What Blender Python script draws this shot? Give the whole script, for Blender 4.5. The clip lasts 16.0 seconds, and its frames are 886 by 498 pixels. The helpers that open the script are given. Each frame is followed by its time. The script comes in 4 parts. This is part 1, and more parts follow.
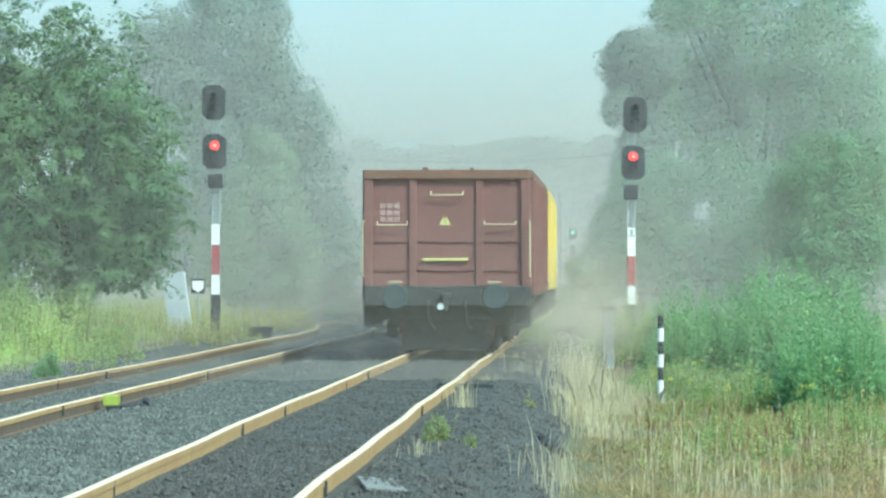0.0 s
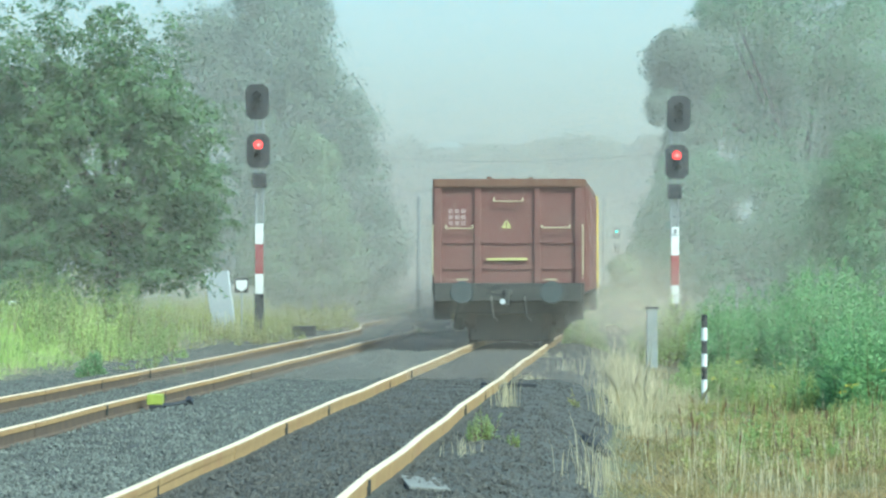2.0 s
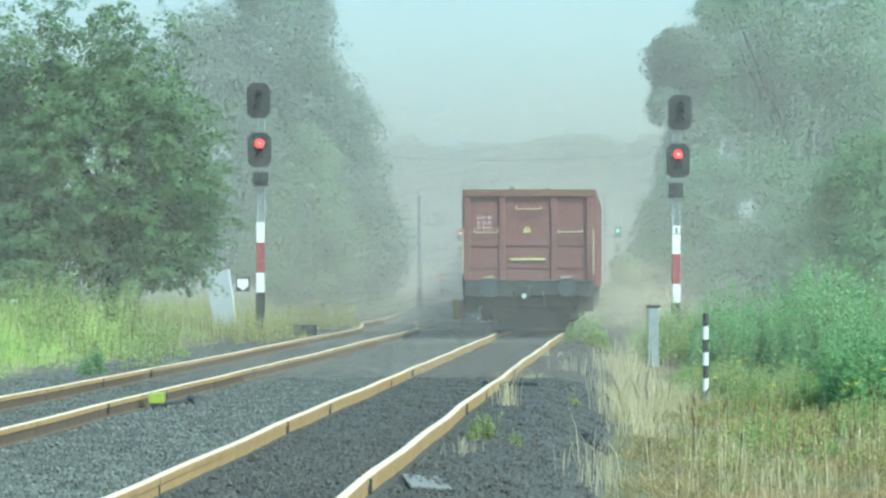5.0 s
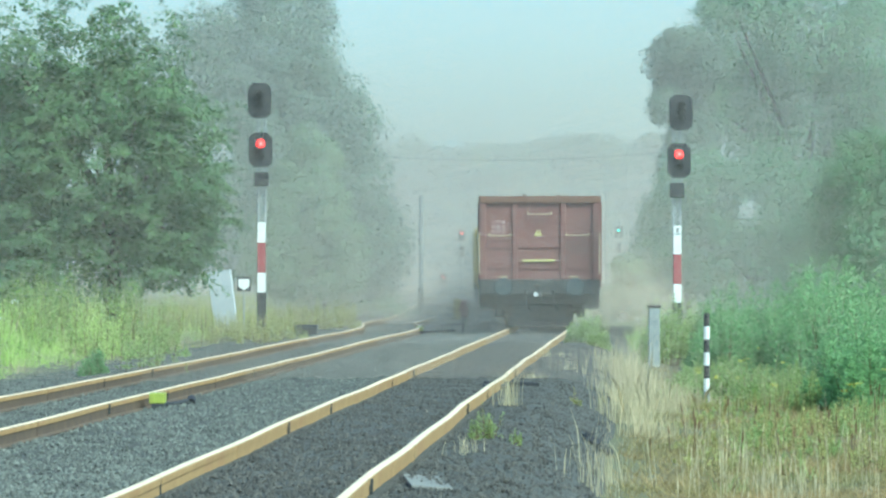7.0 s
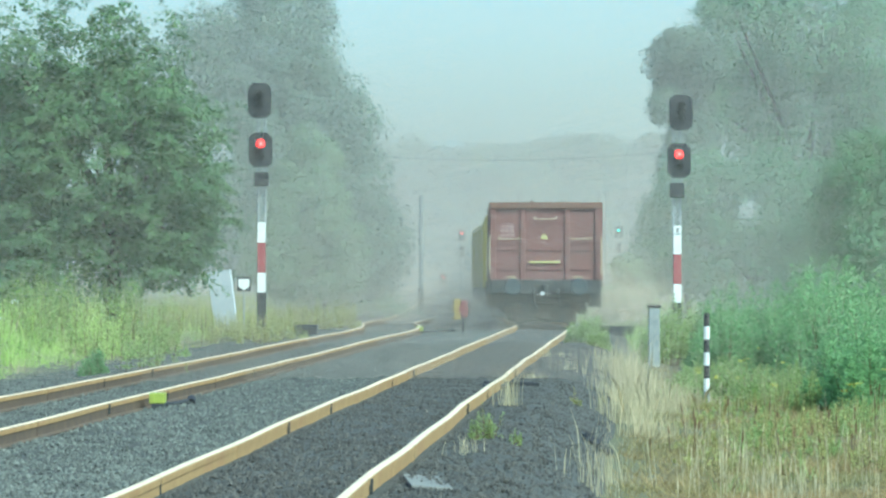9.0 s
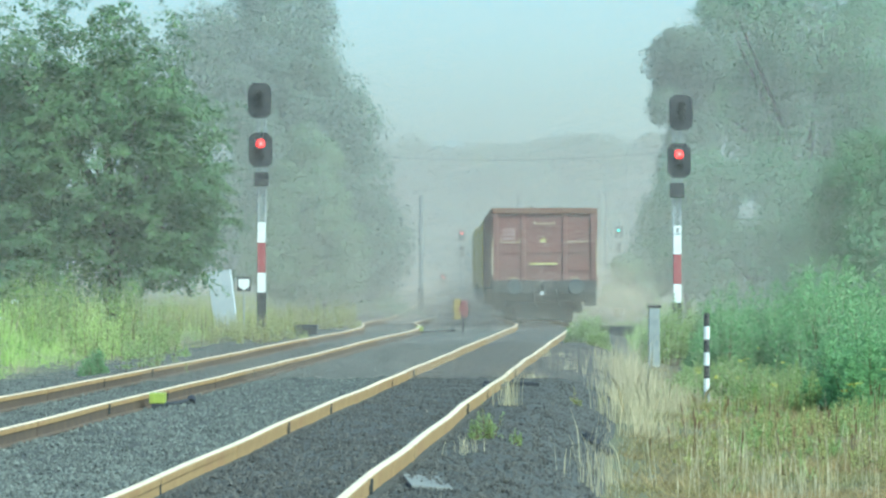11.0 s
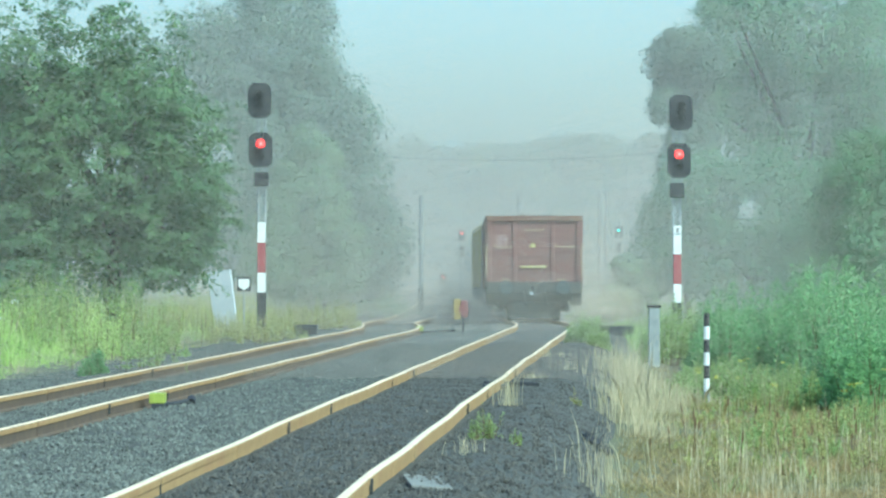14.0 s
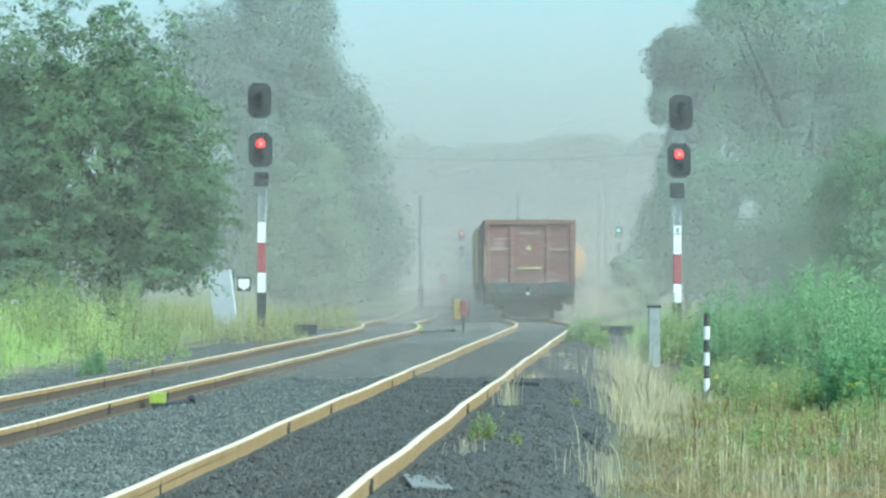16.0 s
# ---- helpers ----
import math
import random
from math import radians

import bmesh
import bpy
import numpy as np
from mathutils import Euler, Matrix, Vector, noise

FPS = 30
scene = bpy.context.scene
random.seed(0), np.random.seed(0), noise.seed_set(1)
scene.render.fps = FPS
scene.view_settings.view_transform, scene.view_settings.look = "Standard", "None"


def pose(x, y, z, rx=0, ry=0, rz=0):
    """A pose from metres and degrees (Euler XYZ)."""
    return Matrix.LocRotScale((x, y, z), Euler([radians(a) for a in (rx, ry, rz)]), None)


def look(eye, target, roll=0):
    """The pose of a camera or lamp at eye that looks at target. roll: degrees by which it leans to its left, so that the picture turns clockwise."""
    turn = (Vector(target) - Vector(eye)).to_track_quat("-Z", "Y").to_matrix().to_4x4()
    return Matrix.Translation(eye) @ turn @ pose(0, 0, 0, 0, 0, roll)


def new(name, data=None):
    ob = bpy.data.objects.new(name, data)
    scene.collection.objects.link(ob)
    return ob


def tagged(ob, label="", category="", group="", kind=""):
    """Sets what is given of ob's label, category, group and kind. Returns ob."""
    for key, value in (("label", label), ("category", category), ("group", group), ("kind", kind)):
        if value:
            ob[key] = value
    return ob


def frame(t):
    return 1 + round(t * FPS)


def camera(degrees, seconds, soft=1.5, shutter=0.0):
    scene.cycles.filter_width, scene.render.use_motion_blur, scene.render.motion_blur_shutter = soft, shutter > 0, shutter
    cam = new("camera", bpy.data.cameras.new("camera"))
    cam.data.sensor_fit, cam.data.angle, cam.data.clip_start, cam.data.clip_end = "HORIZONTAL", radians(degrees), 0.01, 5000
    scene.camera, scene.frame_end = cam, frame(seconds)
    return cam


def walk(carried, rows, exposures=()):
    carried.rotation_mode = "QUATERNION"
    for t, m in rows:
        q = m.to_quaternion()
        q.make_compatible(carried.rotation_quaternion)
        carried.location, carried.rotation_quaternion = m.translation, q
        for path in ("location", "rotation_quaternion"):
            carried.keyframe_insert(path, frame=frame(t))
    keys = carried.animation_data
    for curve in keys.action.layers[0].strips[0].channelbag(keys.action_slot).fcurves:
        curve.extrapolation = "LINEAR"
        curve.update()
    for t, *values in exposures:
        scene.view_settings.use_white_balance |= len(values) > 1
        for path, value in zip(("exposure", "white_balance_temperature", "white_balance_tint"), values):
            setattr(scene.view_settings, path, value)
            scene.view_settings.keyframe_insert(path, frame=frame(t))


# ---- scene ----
cam = camera(15.94, 16.0, soft=2.4)
F = 5600.0
EYE = Vector((0.0, 0.0, 1.5))
# pan of the tripod head: seconds, sideways and upward swing in units of 1 / F
PAN = [(0.0, -81, 3.5), (0.5, -41, 5.5), (1.0, -10, 5.8), (1.5, 4.5, 4.0), (2.0, -4, 2.2), (2.5, -9, 2.0), (3.0, -6.5, 0.8),
       (3.5, -5.5, 0.2), (4.0, -4, 0), (5.2, -1.5, 0), (6.5, 0, 0), (9.0, 0, 0), (16.0, 0, 0)]
walk(cam, [(t, look(EYE, EYE + Vector((-dx / F, 1.0, (29 + dy) / F)))) for t, dx, dy in PAN],
     [(0.0, 1.14, 5350, -19), (8.0, 1.10, 5260, -19), (16.0, 1.07, 5130, -20)])

# ---- light ----
SUN_TO = Vector((0.47, -0.50, 0.73)).normalized()
world = bpy.data.worlds.new("world")
scene.world = world
world.use_nodes = True
sky = world.node_tree.nodes.new("ShaderNodeTexSky")
sky.sky_type, sky.sun_disc = "NISHITA", False
sky.sun_elevation = math.asin(SUN_TO.z)
sky.sun_rotation = math.atan2(SUN_TO.x, SUN_TO.y)
sky.air_density, sky.dust_density, sky.ozone_density = 1.0, 3.0, 2.6
back = world.node_tree.nodes["Background"]
back.inputs["Strength"].default_value = 0.14
world.node_tree.links.new(sky.outputs[0], back.inputs[0])
sun_data = bpy.data.lights.new("sun", "SUN")
sun_data.energy, sun_data.angle, sun_data.color = 2.25, radians(10.0), (1.0, 0.93, 0.80)
sun = new("sun", sun_data)
sun.matrix_world = look(SUN_TO * 100, (0, 0, 0))


# ---- materials ----
def mat(name, a, b=None, rough=0.8, metal=0.0, scale=6.0, fine=60.0, bump=0.15, spec=0.4, island=0.0, objrand=0.0, glow=0.0, stain=None, depth=0.01):
    """A two-scale noise material. island: how far each loose piece varies; stain: a third colour in patches."""
    m = bpy.data.materials.new(name)
    m.use_nodes = True
    nt = m.node_tree
    nd, ln = nt.nodes, nt.links
    p = nd["Principled BSDF"]
    tc = nd.new("ShaderNodeTexCoord")
    n1, n2 = nd.new("ShaderNodeTexNoise"), nd.new("ShaderNodeTexNoise")
    n1.inputs["Scale"].default_value, n1.inputs["Detail"].default_value = scale, 5
    n2.inputs["Scale"].default_value, n2.inputs["Detail"].default_value = fine, 3
    ln.new(tc.outputs["Object"], n1.inputs["Vector"])
    ln.new(tc.outputs["Object"], n2.inputs["Vector"])
    add = nd.new("ShaderNodeMath")
    add.operation = "MULTIPLY_ADD"
    ln.new(n2.outputs["Fac"], add.inputs[0])
    add.inputs[1].default_value = 0.5
    ln.new(n1.outputs["Fac"], add.inputs[2])
    ramp = nd.new("ShaderNodeMapRange")
    ramp.inputs["From Min"].default_value, ramp.inputs["From Max"].default_value = 0.5, 1.0
    ln.new(add.outputs[0], ramp.inputs["Value"])
    mix = nd.new("ShaderNodeMix")
    mix.data_type = "RGBA"
    b = b or tuple(c * 0.7 for c in a)
    mix.inputs["A"].default_value, mix.inputs["B"].default_value = (*a, 1), (*b, 1)
    ln.new(ramp.outputs[0], mix.inputs["Factor"])
    out = mix.outputs["Result"]
    if stain:
        n3 = nd.new("ShaderNodeTexNoise")
        n3.inputs["Scale"].default_value, n3.inputs["Detail"].default_value = scale * 0.4, 8
        ln.new(tc.outputs["Object"], n3.inputs["Vector"])
        r3 = nd.new("ShaderNodeMapRange")
        r3.inputs["From Min"].default_value, r3.inputs["From Max"].default_value = 0.5, 0.68
        ln.new(n3.outputs["Fac"], r3.inputs["Value"])
        m3 = nd.new("ShaderNodeMix")
        m3.data_type = "RGBA"
        ln.new(r3.outputs[0], m3.inputs["Factor"])
        ln.new(out, m3.inputs["A"])
        m3.inputs["B"].default_value = (*stain, 1)
        out = m3.outputs["Result"]
    if island or objrand:
        if island:
            g = nd.new("ShaderNodeNewGeometry").outputs["Random Per Island"]
        else:
            g = nd.new("ShaderNodeObjectInfo").outputs["Random"]
        r = nd.new("ShaderNodeMapRange")
        w = island or objrand
        r.inputs["To Min"].default_value, r.inputs["To Max"].default_value = 1 - w, 1 + w
        ln.new(g, r.inputs["Value"])
        hs = nd.new("ShaderNodeHueSaturation")
        ln.new(r.outputs[0], hs.inputs["Value"])
        ln.new(out, hs.inputs["Color"])
        out = hs.outputs["Color"]
    ln.new(out, p.inputs["Base Color"])
    p.inputs["Roughness"].default_value, p.inputs["Metallic"].default_value = rough, metal
    p.inputs["Specular IOR Level"].default_value = spec
    if bump:
        bp = nd.new("ShaderNodeBump")
        bp.inputs["Strength"].default_value, bp.inputs["Distance"].default_value = bump, depth
        ln.new(add.outputs[0], bp.inputs["Height"])
        ln.new(bp.outputs[0], p.inputs["Normal"])
    if glow:
        p.inputs["Emission Color"].default_value, p.inputs["Emission Strength"].default_value = (*a, 1), glow
    return m


def leaf_mat(name, a, b, thin=0.35, island=0.25):
    """Foliage: varied leaf by leaf, letting some light through."""
    m = mat(name, a, b, rough=0.55, scale=0.7, fine=5, bump=0, spec=0.25, island=island)
    nd, ln = m.node_tree.nodes, m.node_tree.links
    p = nd["Principled BSDF"]
    tr = nd.new("ShaderNodeBsdfTranslucent")
    ln.new(p.inputs["Base Color"].links[0].from_socket, tr.inputs["Color"])
    mx = nd.new("ShaderNodeMixShader")
    mx.inputs[0].default_value = thin
    ln.new(p.outputs[0], mx.inputs[1])
    ln.new(tr.outputs[0], mx.inputs[2])
    ln.new(mx.outputs[0], nd["Material Output"].inputs["Surface"])
    return m


def dust_mat(name, colour, alpha, scale, soft_edge=0.0):
    """Airborne dust: a thin scattering sheet, patchy, lit by the same sun and sky as the rest."""
    m = bpy.data.materials.new(name)
    m.use_nodes = True
    nd, ln = m.node_tree.nodes, m.node_tree.links
    nd.remove(nd["Principled BSDF"])
    tc = nd.new("ShaderNodeTexCoord")
    n = nd.new("ShaderNodeTexNoise")
    n.inputs["Scale"].default_value, n.inputs["Detail"].default_value = scale, 3
    ln.new(tc.outputs["Object"], n.inputs["Vector"])
    r = nd.new("ShaderNodeMapRange")
    r.inputs["From Min"].default_value, r.inputs["From Max"].default_value = 0.3, 0.7
    r.inputs["To Min"].default_value, r.inputs["To Max"].default_value = alpha * 0.75, alpha * 1.2
    ln.new(n.outputs["Fac"], r.inputs["Value"])
    fac = r.outputs[0]
    if soft_edge:
        # thins out towards the rim of the puff, over its own shape
        ln0 = nd.new("ShaderNodeVectorMath")
        ln0.operation = "LENGTH"
        ln.new(tc.outputs["Object"], ln0.inputs[0])
        e = nd.new("ShaderNodeMapRange")
        e.interpolation_type = "SMOOTHSTEP"
        e.inputs["From Min"].default_value, e.inputs["From Max"].default_value = 0.15, 1.0
        e.inputs["To Min"].default_value, e.inputs["To Max"].default_value = 1.0, 0.0
        ln.new(ln0.outputs["Value"], e.inputs["Value"])
        mu = nd.new("ShaderNodeMath")
        mu.operation = "MULTIPLY"
        ln.new(fac, mu.inputs[0])
        ln.new(e.outputs[0], mu.inputs[1])
        fac = mu.outputs[0]
    d, t, x = nd.new("ShaderNodeBsdfDiffuse"), nd.new("ShaderNodeBsdfTranslucent"), nd.new("ShaderNodeBsdfTransparent")
    d.inputs["Color"].default_value = t.inputs["Color"].default_value = (*colour, 1)
    a, b = nd.new("ShaderNodeMixShader"), nd.new("ShaderNodeMixShader")
    a.inputs[0].default_value = 0.5
    ln.new(d.outputs[0], a.inputs[1])
    ln.new(t.outputs[0], a.inputs[2])
    ln.new(fac, b.inputs[0])
    ln.new(x.outputs[0], b.inputs[1])
    ln.new(a.outputs[0], b.inputs[2])
    ln.new(b.outputs[0], nd["Material Output"].inputs["Surface"])
    return m


def glow_mat(name, colour, strength):
    m = bpy.data.materials.new(name)
    m.use_nodes = True
    p = m.node_tree.nodes["Principled BSDF"]
    p.inputs["Base Color"].default_value = p.inputs["Emission Color"].default_value = (*colour, 1)
    p.inputs["Emission Strength"].default_value = strength
    return m


M = dict(
    ground=mat("earth", (0.14, 0.125, 0.075), (0.09, 0.10, 0.05), 0.95, scale=0.6, fine=9, bump=0.5, depth=0.05),
    ballast=mat("ballast_bed", (0.098, 0.099, 0.087), (0.056, 0.056, 0.050), 0.95, scale=7, fine=28, bump=1.0, depth=0.06, stain=(0.062, 0.056, 0.050)),
    stone=mat("ballast_stone", (0.124, 0.131, 0.115), (0.074, 0.079, 0.070), 0.9, scale=3, fine=40, bump=0.2, island=0.42),
    stone_dark=mat("oily_stone", (0.080, 0.076, 0.066), (0.043, 0.041, 0.036), 0.9, scale=3, fine=40, bump=0.2, island=0.5),
    rail_side=mat("rusty_rail", (0.37, 0.245, 0.105), (0.28, 0.18, 0.075), 0.7, scale=5, fine=70, bump=0.2, stain=(0.30, 0.18, 0.08)),
    # cream base colour carries the warm sky glare on the polished steel
    rail_top=mat("polished_rail_glare", (0.86, 0.68, 0.46), (0.78, 0.60, 0.38), 0.45, 0.3, scale=3, fine=90, bump=0.05),
    brown=mat("wagon_brown", (0.175, 0.076, 0.068), (0.135, 0.058, 0.052), 0.75, scale=1.3, fine=18, bump=0.12, stain=(0.15, 0.075, 0.066)),
    brown_dark=mat("wagon_brown_rust", (0.165, 0.085, 0.055), (0.12, 0.058, 0.040), 0.8, scale=2, fine=22, bump=0.2),
    yellow=mat("wagon_yellow", (0.60, 0.46, 0.08), (0.50, 0.37, 0.07), 0.65, scale=1.2, fine=20, bump=0.1, stain=(0.42, 0.28, 0.09)),
    orange=mat("tank_orange", (0.65, 0.30, 0.06), (0.5, 0.23, 0.05), 0.55, scale=1, fine=20, bump=0.1),
    under=mat("underframe_grime", (0.045, 0.050, 0.050), (0.028, 0.030, 0.030), 0.8, scale=3, fine=30, bump=0.2),
    buffer=mat("buffer_steel", (0.060, 0.080, 0.088), (0.042, 0.054, 0.058), 0.5, 0.3, scale=6, fine=40),
    wheel=mat("wheel_steel", (0.09, 0.075, 0.065), (0.06, 0.05, 0.045), 0.6, 0.5, scale=5, fine=40),
    cream=mat("cream_paint", (0.48, 0.42, 0.28), (0.36, 0.30, 0.18), 0.6, scale=12, fine=60),
    yellow_mark=mat("yellow_mark", (0.55, 0.52, 0.20), (0.42, 0.38, 0.15), 0.6, scale=12, fine=60),
    white=mat("white_paint", (0.80, 0.80, 0.78), (0.66, 0.67, 0.66), 0.55, scale=5, fine=50, bump=0.08),
    chalk=mat("faded_stencil", (0.36, 0.26, 0.25), (0.27, 0.16, 0.15), 0.7, scale=12, fine=60),
    red=mat("red_paint", (0.30, 0.065, 0.072), (0.22, 0.05, 0.055), 0.55, scale=5, fine=50, bump=0.08),
    black=mat("black_paint", (0.035, 0.036, 0.038), (0.022, 0.022, 0.024), 0.55, scale=5, fine=50, bump=0.08),
    head=mat("signal_black", (0.028, 0.030, 0.033), (0.018, 0.019, 0.021), 0.5, scale=5, fine=50, bump=0.06),
    galv=mat("galvanised", (0.45, 0.47, 0.47), (0.30, 0.32, 0.33), 0.5, 0.5, scale=6, fine=50),
    concrete=mat("concrete", (0.30, 0.32, 0.32), (0.20, 0.22, 0.22), 0.9, scale=4, fine=40, bump=0.3, stain=(0.33, 0.35, 0.34)),
    slab=mat("white_slab", (0.50, 0.53, 0.55), (0.41, 0.44, 0.47), 0.8, scale=3, fine=40, bump=0.2),
    lime=mat("lime_paint", (0.31, 0.36, 0.06), (0.23, 0.27, 0.045), 0.6, scale=8, fine=50),
    bark=mat("bark", (0.085, 0.075, 0.058), (0.05, 0.045, 0.036), 0.95, scale=5, fine=30, bump=0.6, depth=0.03),
    leaf_near=leaf_mat("leaf_dark", (0.165, 0.250, 0.105), (0.110, 0.190, 0.092), 0.35, 0.2),
    # far leaves: colour paled to carry haze beyond what the curtains give
    leaf_far=leaf_mat("leaf_haze_grey", (0.200, 0.260, 0.185), (0.150, 0.210, 0.150), 0.40, 0.10),
    # bank leaves: colour brightened in place of more haze close by
    leaf_bush=leaf_mat("leaf_bright", (0.31, 0.465, 0.215), (0.245, 0.385, 0.185), 0.5, 0.25),
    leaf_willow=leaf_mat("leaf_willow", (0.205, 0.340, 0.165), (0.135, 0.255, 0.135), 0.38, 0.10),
    grass=leaf_mat("grass_green", (0.46, 0.64, 0.15), (0.56, 0.62, 0.26), 0.5, 0.2),
    weed=leaf_mat("weed_green", (0.32, 0.43, 0.16), (0.39, 0.45, 0.18), 0.5, 0.25),
    turf=leaf_mat("turf", (0.40, 0.26, 0.13), (0.24, 0.24, 0.10), 0.4, 0.4),
    # paler colour carries haze on the far shrubs and weeds
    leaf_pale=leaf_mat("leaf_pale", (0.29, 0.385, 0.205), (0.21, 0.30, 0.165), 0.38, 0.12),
    plank=mat("weathered_plank", (0.20, 0.20, 0.18), (0.14, 0.14, 0.13), 0.9, scale=5, fine=40, bump=0.3),
    dull_yellow=mat("dull_yellow", (0.33, 0.24, 0.06), (0.24, 0.17, 0.05), 0.7, scale=8, fine=50),
    dull_red=mat("dull_red", (0.20, 0.06, 0.06), (0.15, 0.045, 0.045), 0.7, scale=8, fine=50),
    old_pole=mat("grey_pole", (0.23, 0.24, 0.24), (0.17, 0.18, 0.18), 0.8, scale=4, fine=40),
    # rust brown darkened for the shade below the siding's rail heads
    rail_web=mat("shaded_rail_web", (0.12, 0.085, 0.055), (0.08, 0.06, 0.045), 0.85, scale=5, fine=60, bump=0.2),
    weed_dry=leaf_mat("weed_yellowing", (0.46, 0.42, 0.17), (0.37, 0.40, 0.15), 0.45, 0.3),
    # warm slivers of the curtains that stand in for haze
    dust_warm=leaf_mat("haze_slivers_warm", (0.69, 0.58, 0.465), (0.66, 0.555, 0.445), 0.5, 0.05),
    straw=leaf_mat("grass_dry", (0.54, 0.40, 0.20), (0.42, 0.33, 0.14), 0.4, 0.3),
    pale=leaf_mat("grass_pale", (0.64, 0.56, 0.38), (0.54, 0.47, 0.28), 0.4, 0.25),
    stalk=leaf_mat("stalk_brown", (0.16, 0.10, 0.05), (0.11, 0.07, 0.04), 0.1),
    flower=leaf_mat("flower_white", (0.75, 0.76, 0.72), (0.65, 0.66, 0.6), 0.3, 0.1),
    flower_y=leaf_mat("flower_yellow", (0.70, 0.58, 0.06), (0.6, 0.45, 0.05), 0.3, 0.1),
    # neutral slivers of the same haze curtains
    dust=leaf_mat("haze_slivers", (0.60, 0.605, 0.605), (0.58, 0.585, 0.585), 0.5, 0.05),
    lamp_red=glow_mat("lamp_red", (1.0, 0.03, 0.03), 1.5),
    lamp_core=glow_mat("lamp_core", (1.0, 0.22, 0.20), 1.8),
    lamp_green=glow_mat("lamp_green", (0.08, 0.8, 0.6), 1.3),
    reflector=mat("reflector_white", (0.55, 0.56, 0.58), (0.48, 0.49, 0.5), 0.35, scale=8, fine=50, bump=0.02),
)


# ---- mesh helpers ----
def part(name, bm, material, parent=None, label=""):
    """Link a bmesh as one mesh object under a thing or a part."""
    me = bpy.data.meshes.new(name)
    bm.to_mesh(me)
    bm.free()
    me.materials.append(material)
    ob = new(name, me)
    if parent:
        ob.parent = parent
    if label:
        ob["label"] = label
    return ob


def box(bm, x0, x1, y0, y1, z0, z1, bev=0.0, m=None):
    g = bmesh.ops.create_cube(bm, size=1)
    vs = g["verts"]
    for v in vs:
        v.co = Vector(((x0 + x1) / 2 + v.co.x * (x1 - x0), (y0 + y1) / 2 + v.co.y * (y1 - y0), (z0 + z1) / 2 + v.co.z * (z1 - z0)))
    if m is not None:
        bmesh.ops.transform(bm, matrix=m, verts=vs)
    if bev:
        es = list({e for v in vs for e in v.link_edges})
        bmesh.ops.bevel(bm, geom=es, offset=bev, segments=2, affect="EDGES", profile=0.6)
    return bm


def cyl(bm, p, q, r, r2=None, n=12):
    p, q = Vector(p), Vector(q)
    m = Matrix.Translation((p + q) / 2) @ (q - p).to_track_quat("Z", "Y").to_matrix().to_4x4()
    bmesh.ops.create_cone(bm, cap_ends=True, segments=n, radius1=r, radius2=r if r2 is None else r2, depth=(q - p).length, matrix=m)
    return bm


def B():
    return bmesh.new()


def thing(name, at, label, category, group="", turn=0):
    e = new(name)
    e.matrix_basis = pose(*at, 0, 0, turn)
    e.empty_display_size = 0.2
    return tagged(e, label, category, group)


def soup(name, verts, faces_n, material, parent=None):
    """A mesh of loose polygons: verts (n, k, 3), each row one polygon of k corners."""
    n, k, _ = verts.shape
    me = bpy.data.meshes.new(name)
    me.vertices.add(n * k)
    me.vertices.foreach_set("co", verts.astype(np.float32).ravel())
    me.loops.add(n * k)
    me.loops.foreach_set("vertex_index", np.arange(n * k, dtype=np.int32))
    me.polygons.add(n)
    me.polygons.foreach_set("loop_start", np.arange(0, n * k, k, dtype=np.int32))
    me.update(calc_edges=True)
    me.materials.append(material)
    ob = new(name, me)
    if parent:
        ob.parent = parent
    return ob


# ---- plan: tracks and levels ----
def hermite(xs, ys):
    xs, ys = np.array(xs, float), np.array(ys, float)
    k = np.gradient(ys, xs)

    def f(x):
        x = np.asarray(x, float)
        xc = np.clip(x, xs[0], xs[-1])
        i = np.clip(np.searchsorted(xs, xc) - 1, 0, len(xs) - 2)
        h = xs[i + 1] - xs[i]
        t = (xc - xs[i]) / h
        v = (2 * t**3 - 3 * t**2 + 1) * ys[i] + (t**3 - 2 * t**2 + t) * h * k[i] + (-2 * t**3 + 3 * t**2) * ys[i + 1] + (t**3 - t**2) * h * k[i + 1]
        return v + np.where(x < xs[0], (x - xs[0]) * k[0], 0) + np.where(x > xs[-1], (x - xs[-1]) * k[-1], 0)
    return f


main_x = hermite([0, 20.7, 30.6, 42.1, 56, 62.3, 68.6, 77.8, 83.8, 91, 95.4, 99.6, 104, 107, 110, 114, 118, 124, 130, 150, 170, 185, 200, 260], [-2.7, -1.39, -0.77, -0.02, 0.875, 1.315, 1.74, 2.33, 2.67, 2.86, 2.88, 2.84, 2.80, 2.87, 2.87, 2.82, 2.76, 2.69, 2.78, 3.8, 5.5, 7.0, 8.7, 16.5])
side_x = hermite([0, 38.9, 57.5, 68, 77, 81, 86, 92, 98, 109, 133, 180, 260], [-6.7, -4.15, -2.85, -2.1, -1.47, -1.36, -1.42, -1.56, -1.48, -1.15, -0.9, -0.6, 0.2])
rail_z = hermite([0, 35, 56, 68.6, 81, 92, 103.5, 120, 150, 260, 400], [0, -0.01, -0.05, -0.05, -0.09, -0.17, -0.28, -0.38, -0.5, -0.6, -0.6])


